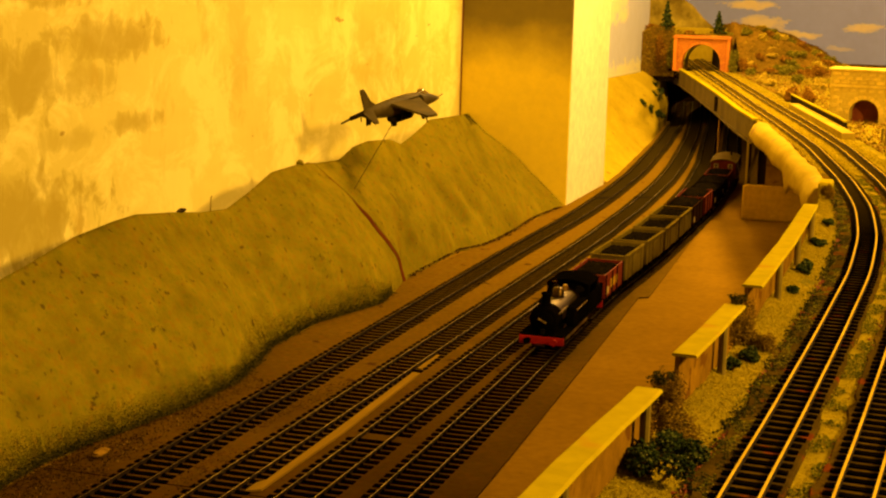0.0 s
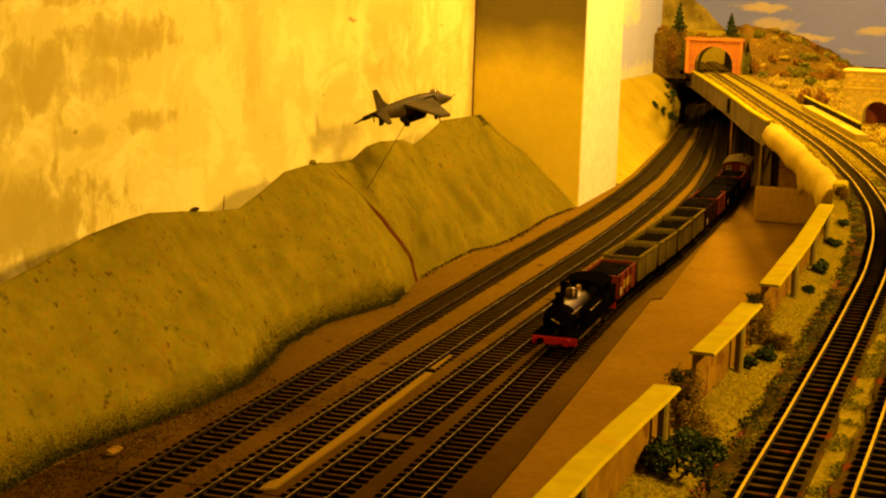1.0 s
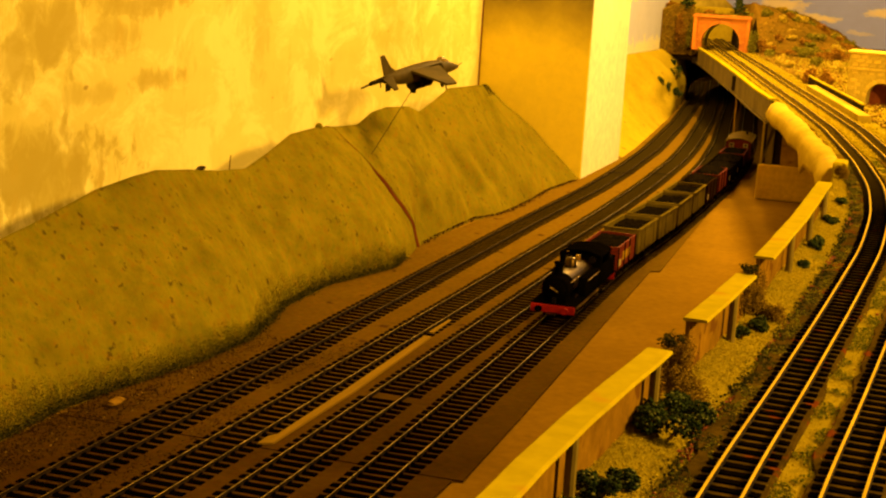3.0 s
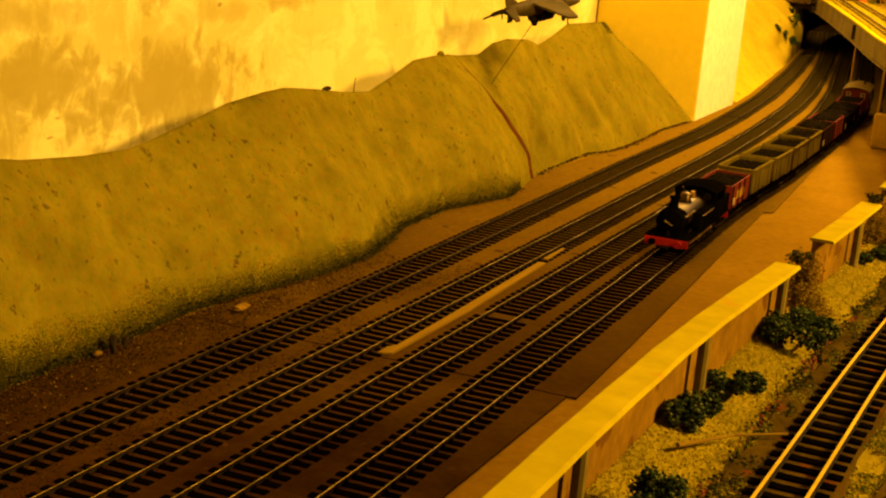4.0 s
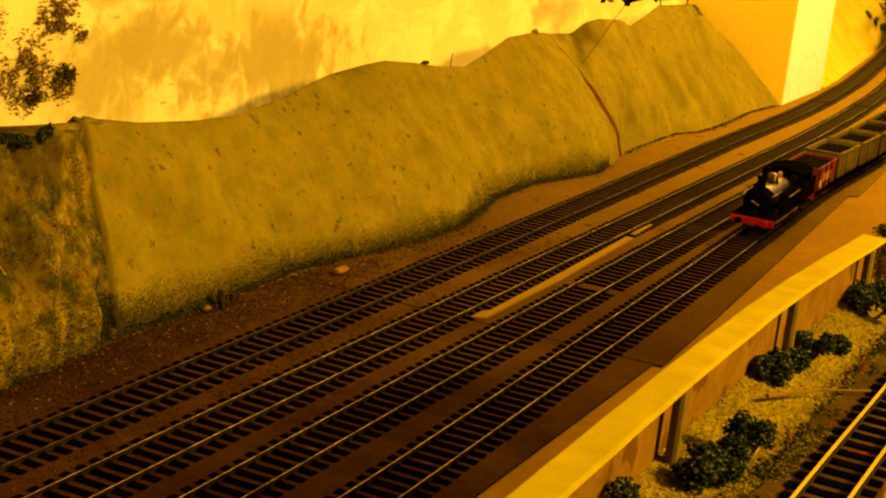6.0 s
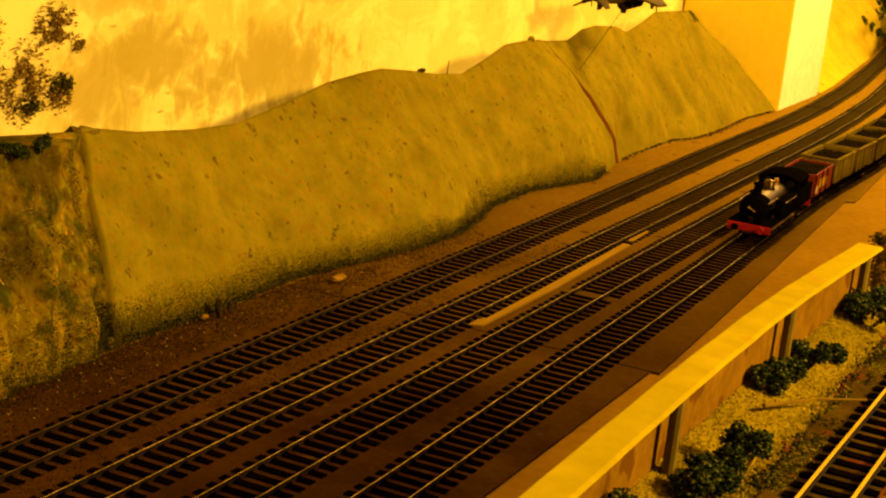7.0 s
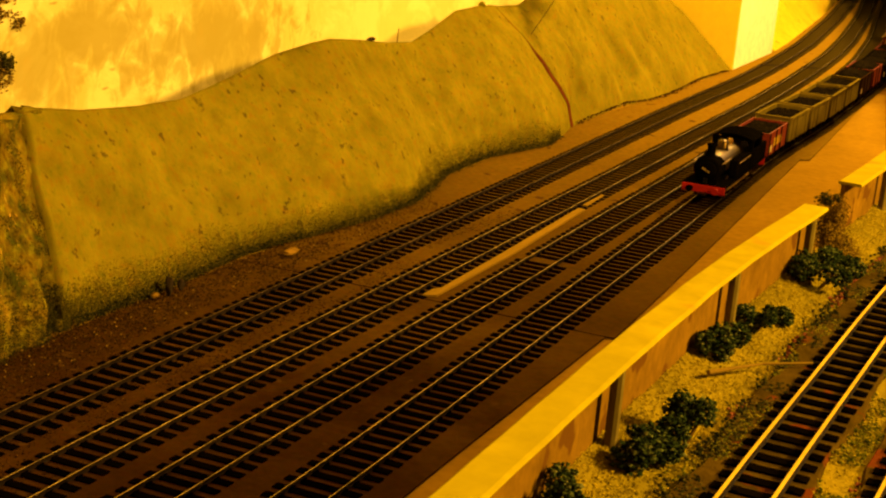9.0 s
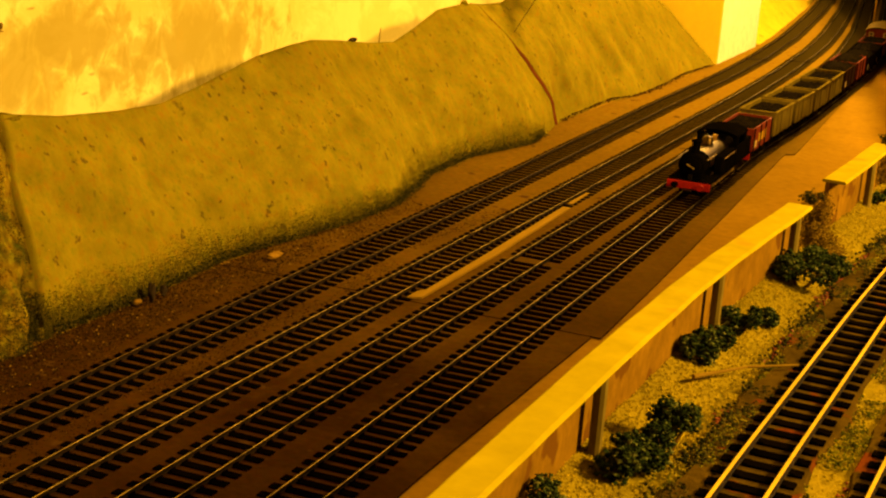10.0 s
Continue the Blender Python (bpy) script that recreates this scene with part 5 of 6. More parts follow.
bm = bmesh.new()
inner = [(R, 0.0)] + arch_points(R) + [(-R, 0.0)]
outer = []
for x, z in inner:
    if z <= CZ:
        outer.append((math.copysign(HW, x), z))
    else:
        s = min(HW / max(1e-6, abs(x)), (TOP - CZ) / max(1e-6, z - CZ))
        outer.append((x * s, CZ + (z - CZ) * s))
front = [[bm.verts.new((x, 0, z)) for x, z in ring] for ring in (inner, outer)]
rear = [[bm.verts.new((x, 0.012, z)) for x, z in ring] for ring in (inner, outer)]
for i in range(len(inner) - 1):
    bm.faces.new((front[0][i], front[0][i + 1], front[1][i + 1], front[1][i]))
    bm.faces.new((rear[1][i], rear[1][i + 1], rear[0][i + 1], rear[0][i]))
    bm.faces.new((front[0][i + 1], front[0][i], rear[0][i], rear[0][i + 1]))
    bm.faces.new((front[1][i], front[1][i + 1], rear[1][i + 1], rear[1][i]))
part("brick_face", bm, MORTAR, portal)
for k in range(25):
    a = math.pi * (k + 0.5) / 25
    bm = bmesh.new()
    box(bm, 0, 0.0055, -0.0014, 0.003, -0.0019, 0.0019, m=Matrix.Translation((R * math.cos(a), 0, CZ + R * math.sin(a))) @ Matrix.Rotation(-a, 4, "Y"))
    part("arch_brick", bm, BRICK, portal)
for x in (-HW - 0.002, HW - 0.004):
    part("buttress", boxed(x, x + 0.006, -0.003, 0.012, 0, TOP, bevel=0.0006), BRICK, portal)
part("cornice", boxed(-HW - 0.004, HW + 0.004, -0.004, 0.013, TOP, TOP + 0.0035, bevel=0.0006), BRICK, portal)
part("parapet", boxed(-HW - 0.002, HW + 0.002, -0.001, 0.010, TOP + 0.0035, TOP + 0.0055, bevel=0.0006), BRICK, portal)
me = bpy.data.meshes.new("brick")
bm = boxed(-0.0019, 0.0019, -0.0009, 0.0008, -0.0008, 0.0008)
bm.to_mesh(me)
bm.free()
me.materials.append(BRICK)
count = 0
for row in range(28):
    z = 0.0012 + row * 0.0021
    for c in range(-12, 13):
        x = (c + 0.5 * (row % 2)) * 0.0043
        if abs(x) > HW - 0.0065 or (math.hypot(x, max(0.0, z - CZ)) < R + 0.0068) or (z < CZ and abs(x) < R + 0.0065):
            continue
        ob = new("brick", me)
        ob.parent = portal
        ob.location = (x, 0, z)
bm = bmesh.new()
prev = None
for i in range(24):
    y = 2.012 + 0.066 * i / 23
    xc = float(np.interp(y, upper_line[:, 1], upper_line[:, 0])) + 0.011
    row = [bm.verts.new((xc + x * 1.04, y, ZU - 0.0015 + z * 1.03)) for x, z in inner]
    if prev:
        for j in range(len(row) - 1):
            bm.faces.new((prev[j], prev[j + 1], row[j + 1], row[j]))
    prev = row
tagged(finish("tunnel_lining", bm, PLASTER, smooth=True), "pale curved tunnel lining behind a portal", "tunnel")

ys = np.linspace(2.082, 2.50, 30)
xs = np.interp(ys, upper_line[:, 1], upper_line[:, 0]) - 0.028
bm = sweep(bmesh.new(), np.c_[xs, ys], [(-0.012, 0.100), (0.003, 0.100), (0.001, 0.120), (-0.004, 0.136), (-0.012, 0.142)])
tagged(finish("cutting_wall", bm, PLASTER, smooth=True), "pale plaster wall curving beyond the tunnel", "wall")
# end wall added to catch light and brighten the view through the tunnel
bm = bmesh.new()
box(bm, -0.33, -0.14, 2.462, 2.474, 0.086, 0.165, bevel=0.002)
tagged(finish("cutting_wall", bm, OCHREBANK), "ochre wall added to brighten the view through the tunnel", "wall")
# dark wall added so that the right side of the tunnel opening stays dark
bm = sweep(bmesh.new(), np.c_[xs + 0.028 + 0.030, ys + 0.035][ys < 2.20], [(-0.002, 0.100), (0.010, 0.100), (0.012, 0.150), (0.000, 0.150)])
tagged(finish("cutting_wall", bm, DARK), "dark wall added to darken the right of the tunnel view", "wall")

# platform, dark fence and stone viaduct wall beside the upper tracks
side = upper_line[(upper_line[:, 1] > 0.835) & (upper_line[:, 1] < 1.22)]
bm = sweep(bmesh.new(), offset(side, 0.047), [(-0.0060, 0.1025), (0.0060, 0.1025), (0.0060, 0.1090), (0.0055, 0.1094), (-0.0055, 0.1094), (-0.0060, 0.1090)])
tagged(finish("station_platform", bm, PLASTER), "pale narrow station platform beside the tracks", "platform")
side = upper_line[(upper_line[:, 1] > 0.90) & (upper_line[:, 1] < 1.30)]
fence = empty("platform_fence")
tagged(fence, "dark fence with a pale rail behind the platform", "fence")
part("panel", sweep(bmesh.new(), offset(side, 0.0540), [(-0.001, 0.1025), (0.001, 0.1025), (0.001, 0.1145), (-0.001, 0.1145)]), DARK, fence)
part("top_rail", sweep(bmesh.new(), offset(side, 0.0540), [(-0.0018, 0.1145), (0.0018, 0.1145), (0.0018, 0.1158), (-0.0018, 0.1158)]), CAP, fence)
for k in range(5):
    part("post", tube(bmesh.new(), (0.186 + 0.004 * k, 0.845 - 0.028 * k, ZU - 0.002), (0.186 + 0.004 * k, 0.845 - 0.028 * k, 0.116), 0.0010, n=8), POSTM, fence)

wall = empty("stone_viaduct", (0.113, 1.03, ZU - 0.002))
wall.matrix_basis = pose(0.124, 1.06, ZU - 0.002, 0, 0, -6)
tagged(wall, "tan stone viaduct wall with a dark arch", "viaduct")
AX, AR, AH, WH, WL = 0.0365, 0.0155, 0.011, 0.056, 0.30
bm = bmesh.new()
ring = [(AX + AR, 0.0)] + [(AX + AR * math.cos(math.pi * i / 14), AH + AR * math.sin(math.pi * i / 14)) for i in range(15)] + [(AX - AR, 0.0)]
for y in (0.0,):
    pts2 = [(0, 0), (0, WH), (WL, WH), (WL, 0)] + ring
    f = bm.faces.new([bm.verts.new((x, 0.0, z)) for x, z in pts2])
    r = bmesh.ops.extrude_face_region(bm, geom=[f])
    for v in [g for g in r["geom"] if isinstance(g, bmesh.types.BMVert)]:
        v.co.y += 0.03
part("masonry", bm, STONE, wall)
part("arch_infill", boxed(AX - AR + 0.0004, AX + AR - 0.0004, 0.022, 0.028, 0.0, AH + AR - 0.001), RIM, wall, "rusty brown board inside the arch")
part("coping", boxed(-0.002, WL, -0.003, 0.032, WH, WH + 0.003, bevel=0.0008), STONE, wall)
part("string_course", boxed(0.0, WL - 0.001, -0.0016, 0.001, WH - 0.017, WH - 0.0145), STONE, wall)
part("pier", boxed(AX + 0.030, AX + 0.042, -0.004, 0.002, 0.0, WH), STONE, wall)
for k in range(13):
    a = math.pi * (k + 0.5) / 13
    part("arch_stone", box(bmesh.new(), 0, 0.0045, -0.0012, 0.003, -0.0018, 0.0018, m=Matrix.Translation((AX + AR * math.cos(a), 0, AH + AR * math.sin(a))) @ Matrix.Rotation(-a, 4, "Y")), STONE, wall)
g = random.Random(4)
me3 = []
for k in range(3):
    bm = boxed(-0.0042 + 0.0008 * k, 0.0042 - 0.0006 * k, -0.0004, 0.001, -0.0018, 0.0018, bevel=0.0004)
    me = bpy.data.meshes.new("stone")
    bm.to_mesh(me)
    bm.free()
    me.materials.append(STONE)
    me3.append(me)
for row in range(13):
    for c in range(26):
        x, z = 0.006 + c * 0.0092 + 0.0046 * (row % 2), 0.0025 + row * 0.0042
        if z > WH - 0.002 or (abs(x - AX) < AR + 0.009 and z < AH + AR + 0.006) or abs(x - AX - 0.036) < 0.011 or abs(z - WH + 0.0157) < 0.003:
            continue
        ob = new("stone", g.choice(me3))
        ob.parent = wall
        ob.location = (x + g.uniform(-0.0004, 0.0004), g.uniform(-0.0006, 0.0), z)

# ---- things in the yard ----
bm = sheet(bmesh.new(), [(-0.0652, -0.006), (-0.0588, -0.002), (-0.0570, 0.10), (-0.0595, 0.235), (-0.0640, 0.235), (-0.0625, 0.10), (-0.0625, 0.012), (-0.0652, 0.006)], 0.0011, 0.0021)
tagged(finish("wood_strip", bm, WOODSTRIP), "thin pale wood strip lying between two tracks", "strip")
bm = sheet(bmesh.new(), [(-0.0650, 0.246), (-0.0615, 0.246), (-0.0625, 0.285), (-0.0645, 0.285)], 0.0011, 0.0019)
tagged(finish("wood_strip", bm, WOODSTRIP), "short pale offcut lying between two tracks", "strip")

for a, b in (((-0.1265, 1.0555), (-0.0985, 1.0705)), ((-0.0850, 1.0830), (-0.0590, 1.0925))):
    bm = tube(bmesh.new(), (*a, 0.0046), (*b, 0.0046), 0.0007, 0.0007, 8)
    tagged(finish("cross_wire", bm, DARK), "thin dark wire lying across a track", "wire", "wires across the tracks")

# ---- aircraft on a wire ----


def loft(bm, rings, n=18, caps=True):
    """Rings of (place along y, centre x, centre z, half width, half height)."""
    rows = []
    for y, cx, cz, a, b in rings:
        rows.append([bm.verts.new((cx + a * math.cos(2 * math.pi * i / n), y, cz + b * math.sin(2 * math.pi * i / n))) for i in range(n)])
    for r0, r1 in zip(rows, rows[1:]):
        for i in range(n):
            bm.faces.new((r0[i], r1[i], r1[(i + 1) % n], r0[(i + 1) % n]))
    if caps:
        bm.faces.new(rows[0])
        bm.faces.new(rows[-1][::-1])
    return bm


def blade(bm, pts, thick, m=None):
    """A thin tapering plate with the outline pts (3D), thickened along its normal."""
    a = [Vector(p) for p in pts]
    nrm = (a[1] - a[0]).cross(a[2] - a[0]).normalized() * thick / 2
    up = [bm.verts.new(p + nrm) for p in a]
    dn = [bm.verts.new(p - nrm) for p in a]
    bm.faces.new(up)
    bm.faces.new(dn[::-1])
    for i in range(len(a)):
        j = (i + 1) % len(a)
        bm.faces.new((up[j], up[i], dn[i], dn[j]))
    return bm


jet = empty("model_aircraft", (-0.176, 0.518, 0.1405))
jet.matrix_basis = pose(-0.186, 0.555, 0.1360, 9, -4, -23) @ Matrix.Diagonal((0.66, 0.52, 0.80, 1))
tagged(jet, "dark camouflaged jump-jet model held up on a wire", "model aircraft")
part("fuselage", loft(bmesh.new(), [(-0.092, 0, 0.0045, 0.0012, 0.0015), (-0.075, 0, 0.0040, 0.0045, 0.0052), (-0.045, 0, 0.0030, 0.0075, 0.0078), (-0.01, 0, 0.0025, 0.0095, 0.0095), (0.02, 0, 0.0020, 0.0105, 0.0100), (0.045, 0, 0.0018, 0.0085, 0.0088), (0.065, 0, 0.0008, 0.0060, 0.0066), (0.082, 0, -0.0006, 0.0036, 0.0040), (0.094, 0, -0.0016, 0.0012, 0.0014)]), PLANE, jet, smooth=True)
part("canopy", loft(bmesh.new(), [(0.044, 0, 0.0090, 0.0015, 0.0010), (0.050, 0, 0.0092, 0.0040, 0.0042), (0.060, 0, 0.0078, 0.0040, 0.0044), (0.070, 0, 0.0050, 0.0020, 0.0020)], 14), GLASS_CANOPY, jet, "glinting cockpit canopy", smooth=True)
for s in (-1, 1):
    part("wing", blade(bmesh.new(), [(s * 0.008, 0.034, 0.0070), (s * 0.008, -0.030, 0.0070), (s * 0.060, -0.022, -0.0060), (s * 0.064, -0.006, -0.0065)], 0.0022), PLANE, jet)
    part("tailplane", blade(bmesh.new(), [(s * 0.004, -0.066, 0.0055), (s * 0.004, -0.088, 0.0052), (s * 0.028, -0.098, -0.0035), (s * 0.029, -0.090, -0.0035)], 0.0015), PLANE, jet)
    part("intake", loft(bmesh.new(), [(0.010, s * 0.0100, 0.0010, 0.0030, 0.0070), (0.036, s * 0.0105, 0.0008, 0.0042, 0.0080), (0.040, s * 0.0095, 0.0008, 0.0040, 0.0076)], 12), PLANE_BELLY, jet, "dark air intake", smooth=True)
    part("nozzle", tube(bmesh.new(), (s * 0.010, -0.005, -0.004), (s * 0.0125, -0.013, -0.0085), 0.0038, 0.0034, 10), PLANE_BELLY, jet)
    part("outrigger", tube(bmesh.new(), (s * 0.054, -0.018, -0.0045), (s * 0.055, -0.018, -0.0125), 0.0009, 0.0009, 6), PLANE_BELLY, jet)
part("fin", blade(bmesh.new(), [(0, -0.050, 0.0085), (0, -0.080, 0.0070), (0, -0.0835, 0.0280), (0, -0.0755, 0.0285), (0, -0.064, 0.0150)], 0.0020), PLANE, jet)
part("ventral_fin", blade(bmesh.new(), [(0, -0.062, 0.0), (0, -0.078, 0.0005), (0, -0.080, -0.008), (0, -0.071, -0.008)], 0.0014), PLANE_BELLY, jet)
part("tail_boom", tube(bmesh.new(), (0, -0.085, 0.005), (0, -0.112, 0.0036), 0.0026, 0.0022, 8), PLANE_BELLY, jet)
part("nose_probe", tube(bmesh.new(), (0, 0.090, -0.0010), (0, 0.106, 0.0010), 0.0006, 0.0003, 6), PLANE_BELLY, jet)
part("belly_pod", loft(bmesh.new(), [(-0.030, 0, -0.008, 0.002, 0.002), (-0.02, 0, -0.0095, 0.007, 0.0045), (0.02, 0, -0.009, 0.007, 0.0045), (0.032, 0, -0.007, 0.002, 0.002)], 12), PLANE_BELLY, jet, smooth=True)
part("nose_wheel", tube(bmesh.new(), (-0.0012, 0.052, -0.0155), (0.0012, 0.052, -0.0155), 0.0034, n=12), PLANE_BELLY, jet)
part("wheel_leg", tube(bmesh.new(), (0, 0.050, -0.005), (0, 0.052, -0.0155), 0.0008, n=6), PLANE_BELLY, jet)
part("main_wheel", tube(bmesh.new(), (-0.003, -0.018, -0.0135), (0.003, -0.018, -0.0135), 0.0034, n=12), PLANE_BELLY, jet)
bm = tube(bmesh.new(), (-0.194, 0.474, 0.078), (-0.1880, 0.560, 0.132), 0.0003, 0.0003, 6)
tagged(finish("support_wire", bm, DARK), "thin dark wire holding the aircraft above the hill", "wire")

# ---- train ----
line4 = yard_lines[3]
RAILTOP = 0.001 + 0.0006 + 0.0021


def on_track(y):
    x = float(np.interp(y, line4[:, 1], line4[:, 0]))
    x0, x1 = (float(np.interp(y + d, line4[:, 1], line4[:, 0])) for d in (-0.02, 0.02))
    return pose(x, y, RAILTOP, 0, 0, -math.degrees(math.atan2(x1 - x0, 0.04))) @ Matrix.Diagonal((0.983, 0.983, 0.845, 1))


def wheel(parent, x, y, r, name="wheel", spokes=0, mat=None):
    bm = tube(bmesh.new(), (x - 0.0012, y, r), (x + 0.0012, y, r), r, n=20)
    w = part(name, bm, mat or STEEL, parent)
    part("tyre", tube(bmesh.new(), (x + math.copysign(0.0011, x), y, r), (x + math.copysign(0.0016, x), y, r), r * 0.92, r * 0.86, 20), RAIL, w)
    return w


def underframe(parent, length, hb):
    for y in (-hb, hb):
        for x in (-0.0078, 0.0078):
            wheel(parent, x, y, 0.0058)
        part("axle", tube(bmesh.new(), (-0.0078, y, 0.0058), (0.0078, y, 0.0058), 0.0009, n=8), STEEL, parent)
        for x in (-0.0105, 0.0105):
            part("axle_guard", boxed(x - 0.0008, x + 0.0008, y - 0.0042, y + 0.0042, 0.0035, 0.0115), BLACKWAGON, parent)
            part("leaf_spring", boxed(x - 0.0013, x + 0.0013, y - 0.0065, y + 0.0065, 0.0072, 0.0086), BLACKWAGON, parent)
    for x in (-0.0112, 0.0112):
        part("sole_bar", boxed(x - 0.0012, x + 0.0012, -length / 2, length / 2, 0.0102, 0.0128), BLACKWAGON, parent)
    part("brake_lever", boxed(0.0128, 0.0135, -0.002, 0.024, 0.0062, 0.0074), BLACKWAGON, parent)
    for e in (-1, 1):
        for x in (-0.0085, 0.0085):
            part("buffer", tube(bmesh.new(), (x, e * length / 2, 0.0118), (x, e * (length / 2 + 0.0045), 0.0118), 0.0016, 0.0022, 10), BLACKWAGON, parent)
        part("coupling", boxed(-0.003, 0.003, e * length / 2 if e > 0 else -length / 2 - 0.0058, e * (length / 2 + 0.0058) if e > 0 else -length / 2, 0.0085, 0.0098), STEEL, parent)


def load_mesh(parent, w, l, z, heap, seed, name="coal_load"):
    bm = bmesh.new()
    rows = []
    for i in range(19):
        rows.append([])
        for j in range(29):
            u, v = i / 18 * 2 - 1, j / 28 * 2 - 1
            h = heap * (1 - u ** 4) * (1 - v ** 6) + 0.0016 * noise.noise((u * 5 + seed, v * 9, 1)) + 0.0012 * noise.noise((u * 13, v * 26 + seed, 4))
            rows[-1].append(bm.verts.new((u * w, v * l, z + h)))
    for a, b in zip(rows, rows[1:]):
        for j in range(28):
            bm.faces.new((a[j], b[j], b[j + 1], a[j + 1]))
    return part(name, bm, COAL, parent, "dull black coal load")


def open_wagon(y_front, mat, label, height=0.0215, steel=False, heap=0.0, seed=1, planks=5, mark=0):
    L, W = 0.0675, 0.0285
    z0, z1 = 0.0128, 0.0128 + height
    w = empty("coal_wagon")
    w.matrix_basis = on_track(y_front + L / 2)
    tagged(w, label, "wagon", "open wagons of the train")
    t = 0.0012
    part("floor", boxed(-W / 2 + t, W / 2 - t, -L / 2 + t, L / 2 - t, z0, z0 + 0.001), BLACKWAGON, w)
    if steel:
        for x in (-1, 1):
            part("side_panel", boxed(min(x * W / 2, x * (W / 2 - t)), max(x * W / 2, x * (W / 2 - t)), -L / 2, L / 2, z0, z1), mat, w)
            for y in (-0.0235, -0.0095, 0.0095, 0.0235):
                part("rib", boxed(min(x * W / 2, x * (W / 2 + 0.0004)), max(x * W / 2, x * (W / 2 + 0.0004)), y - 0.0008, y + 0.0008, z0, z1 - 0.001), mat, w)
            part("side_door", boxed(min(x * W / 2, x * (W / 2 + 0.0005)), max(x * W / 2, x * (W / 2 + 0.0005)), -0.0086, 0.0086, z0 + 0.002, z1 - 0.0035), mat, w)
            part("top_rim", boxed(x * W / 2 - 0.0012, x * W / 2 + 0.0012, -L / 2, L / 2, z1, z1 + 0.0012), mat, w)
        for y in (-1, 1):
            part("end_panel", boxed(-W / 2 + t, W / 2 - t, min(y * L / 2, y * (L / 2 - t)), max(y * L / 2, y * (L / 2 - t)), z0, z1), mat, w)
            for x in (-0.006, 0.006):
                part("end_rib", boxed(x - 0.0008, x + 0.0008, min(y * L / 2, y * (L / 2 + 0.0009)), max(y * L / 2, y * (L / 2 + 0.0009)), z0, z1 - 0.001), mat, w)
            part("end_rim", boxed(-W / 2 + 0.0012, W / 2 - 0.0012, y * L / 2 - 0.0012, y * L / 2 + 0.0012, z1, z1 + 0.0012), mat, w)
    else:
        ph = height / planks
        for k in range(planks):
            a, b = z0 + k * ph, z0 + (k + 1) * ph - 0.00035
            for x in (-1, 1):
                part("plank", boxed(min(x * W / 2, x * (W / 2 - t)), max(x * W / 2, x * (W / 2 - t)), -L / 2, L / 2, a, b), mat, w)
            for y in (-1, 1):
                part("end_plank", boxed(-W / 2 + t, W / 2 - t, min(y * L / 2, y * (L / 2 - t)), max(y * L / 2, y * (L / 2 - t)), a, b), mat, w)
        for x in (-1, 1):
            for y in (-L / 2 + 0.002, -0.0092, 0.0092, L / 2 - 0.002):
                part("strapping", boxed(min(x * W / 2, x * (W / 2 + 0.0007)), max(x * W / 2, x * (W / 2 + 0.0007)), y - 0.0009, y + 0.0009, z0 - 0.001, z1), BLACKWAGON if mark != 2 else mat, w)
        for y in (-1, 1):
            for x in (-0.0075, 0.0075):
                part("end_post", boxed(x - 0.0009, x + 0.0009, min(y * L / 2, y * (L / 2 + 0.001)), max(y * L / 2, y * (L / 2 + 0.001)), z0, z1), mat, w)
    if mark:
        part("marking", boxed(W / 2 + 0.0001, W / 2 + 0.0003, -0.028, -0.0205, z0 + 0.0025, z0 + 0.0085), PALEMARK, w, "pale painted patch")
        if mark == 3:
            for k in range(3):
                part("lettering_bar", boxed(W / 2 + 0.0001, W / 2 + 0.0003, -0.016 + 0.011 * k, -0.009 + 0.011 * k, z0 + 0.006, z0 + 0.0135), WALLFACE, w, "faded ochre lettering patch")
    load_mesh(w, W / 2 - t - 0.0002, L / 2 - t - 0.0002, z1 - (0.0026 if not heap else 0.0022), heap + 0.0012, seed)
    underframe(w, L, 0.0195)
    return w


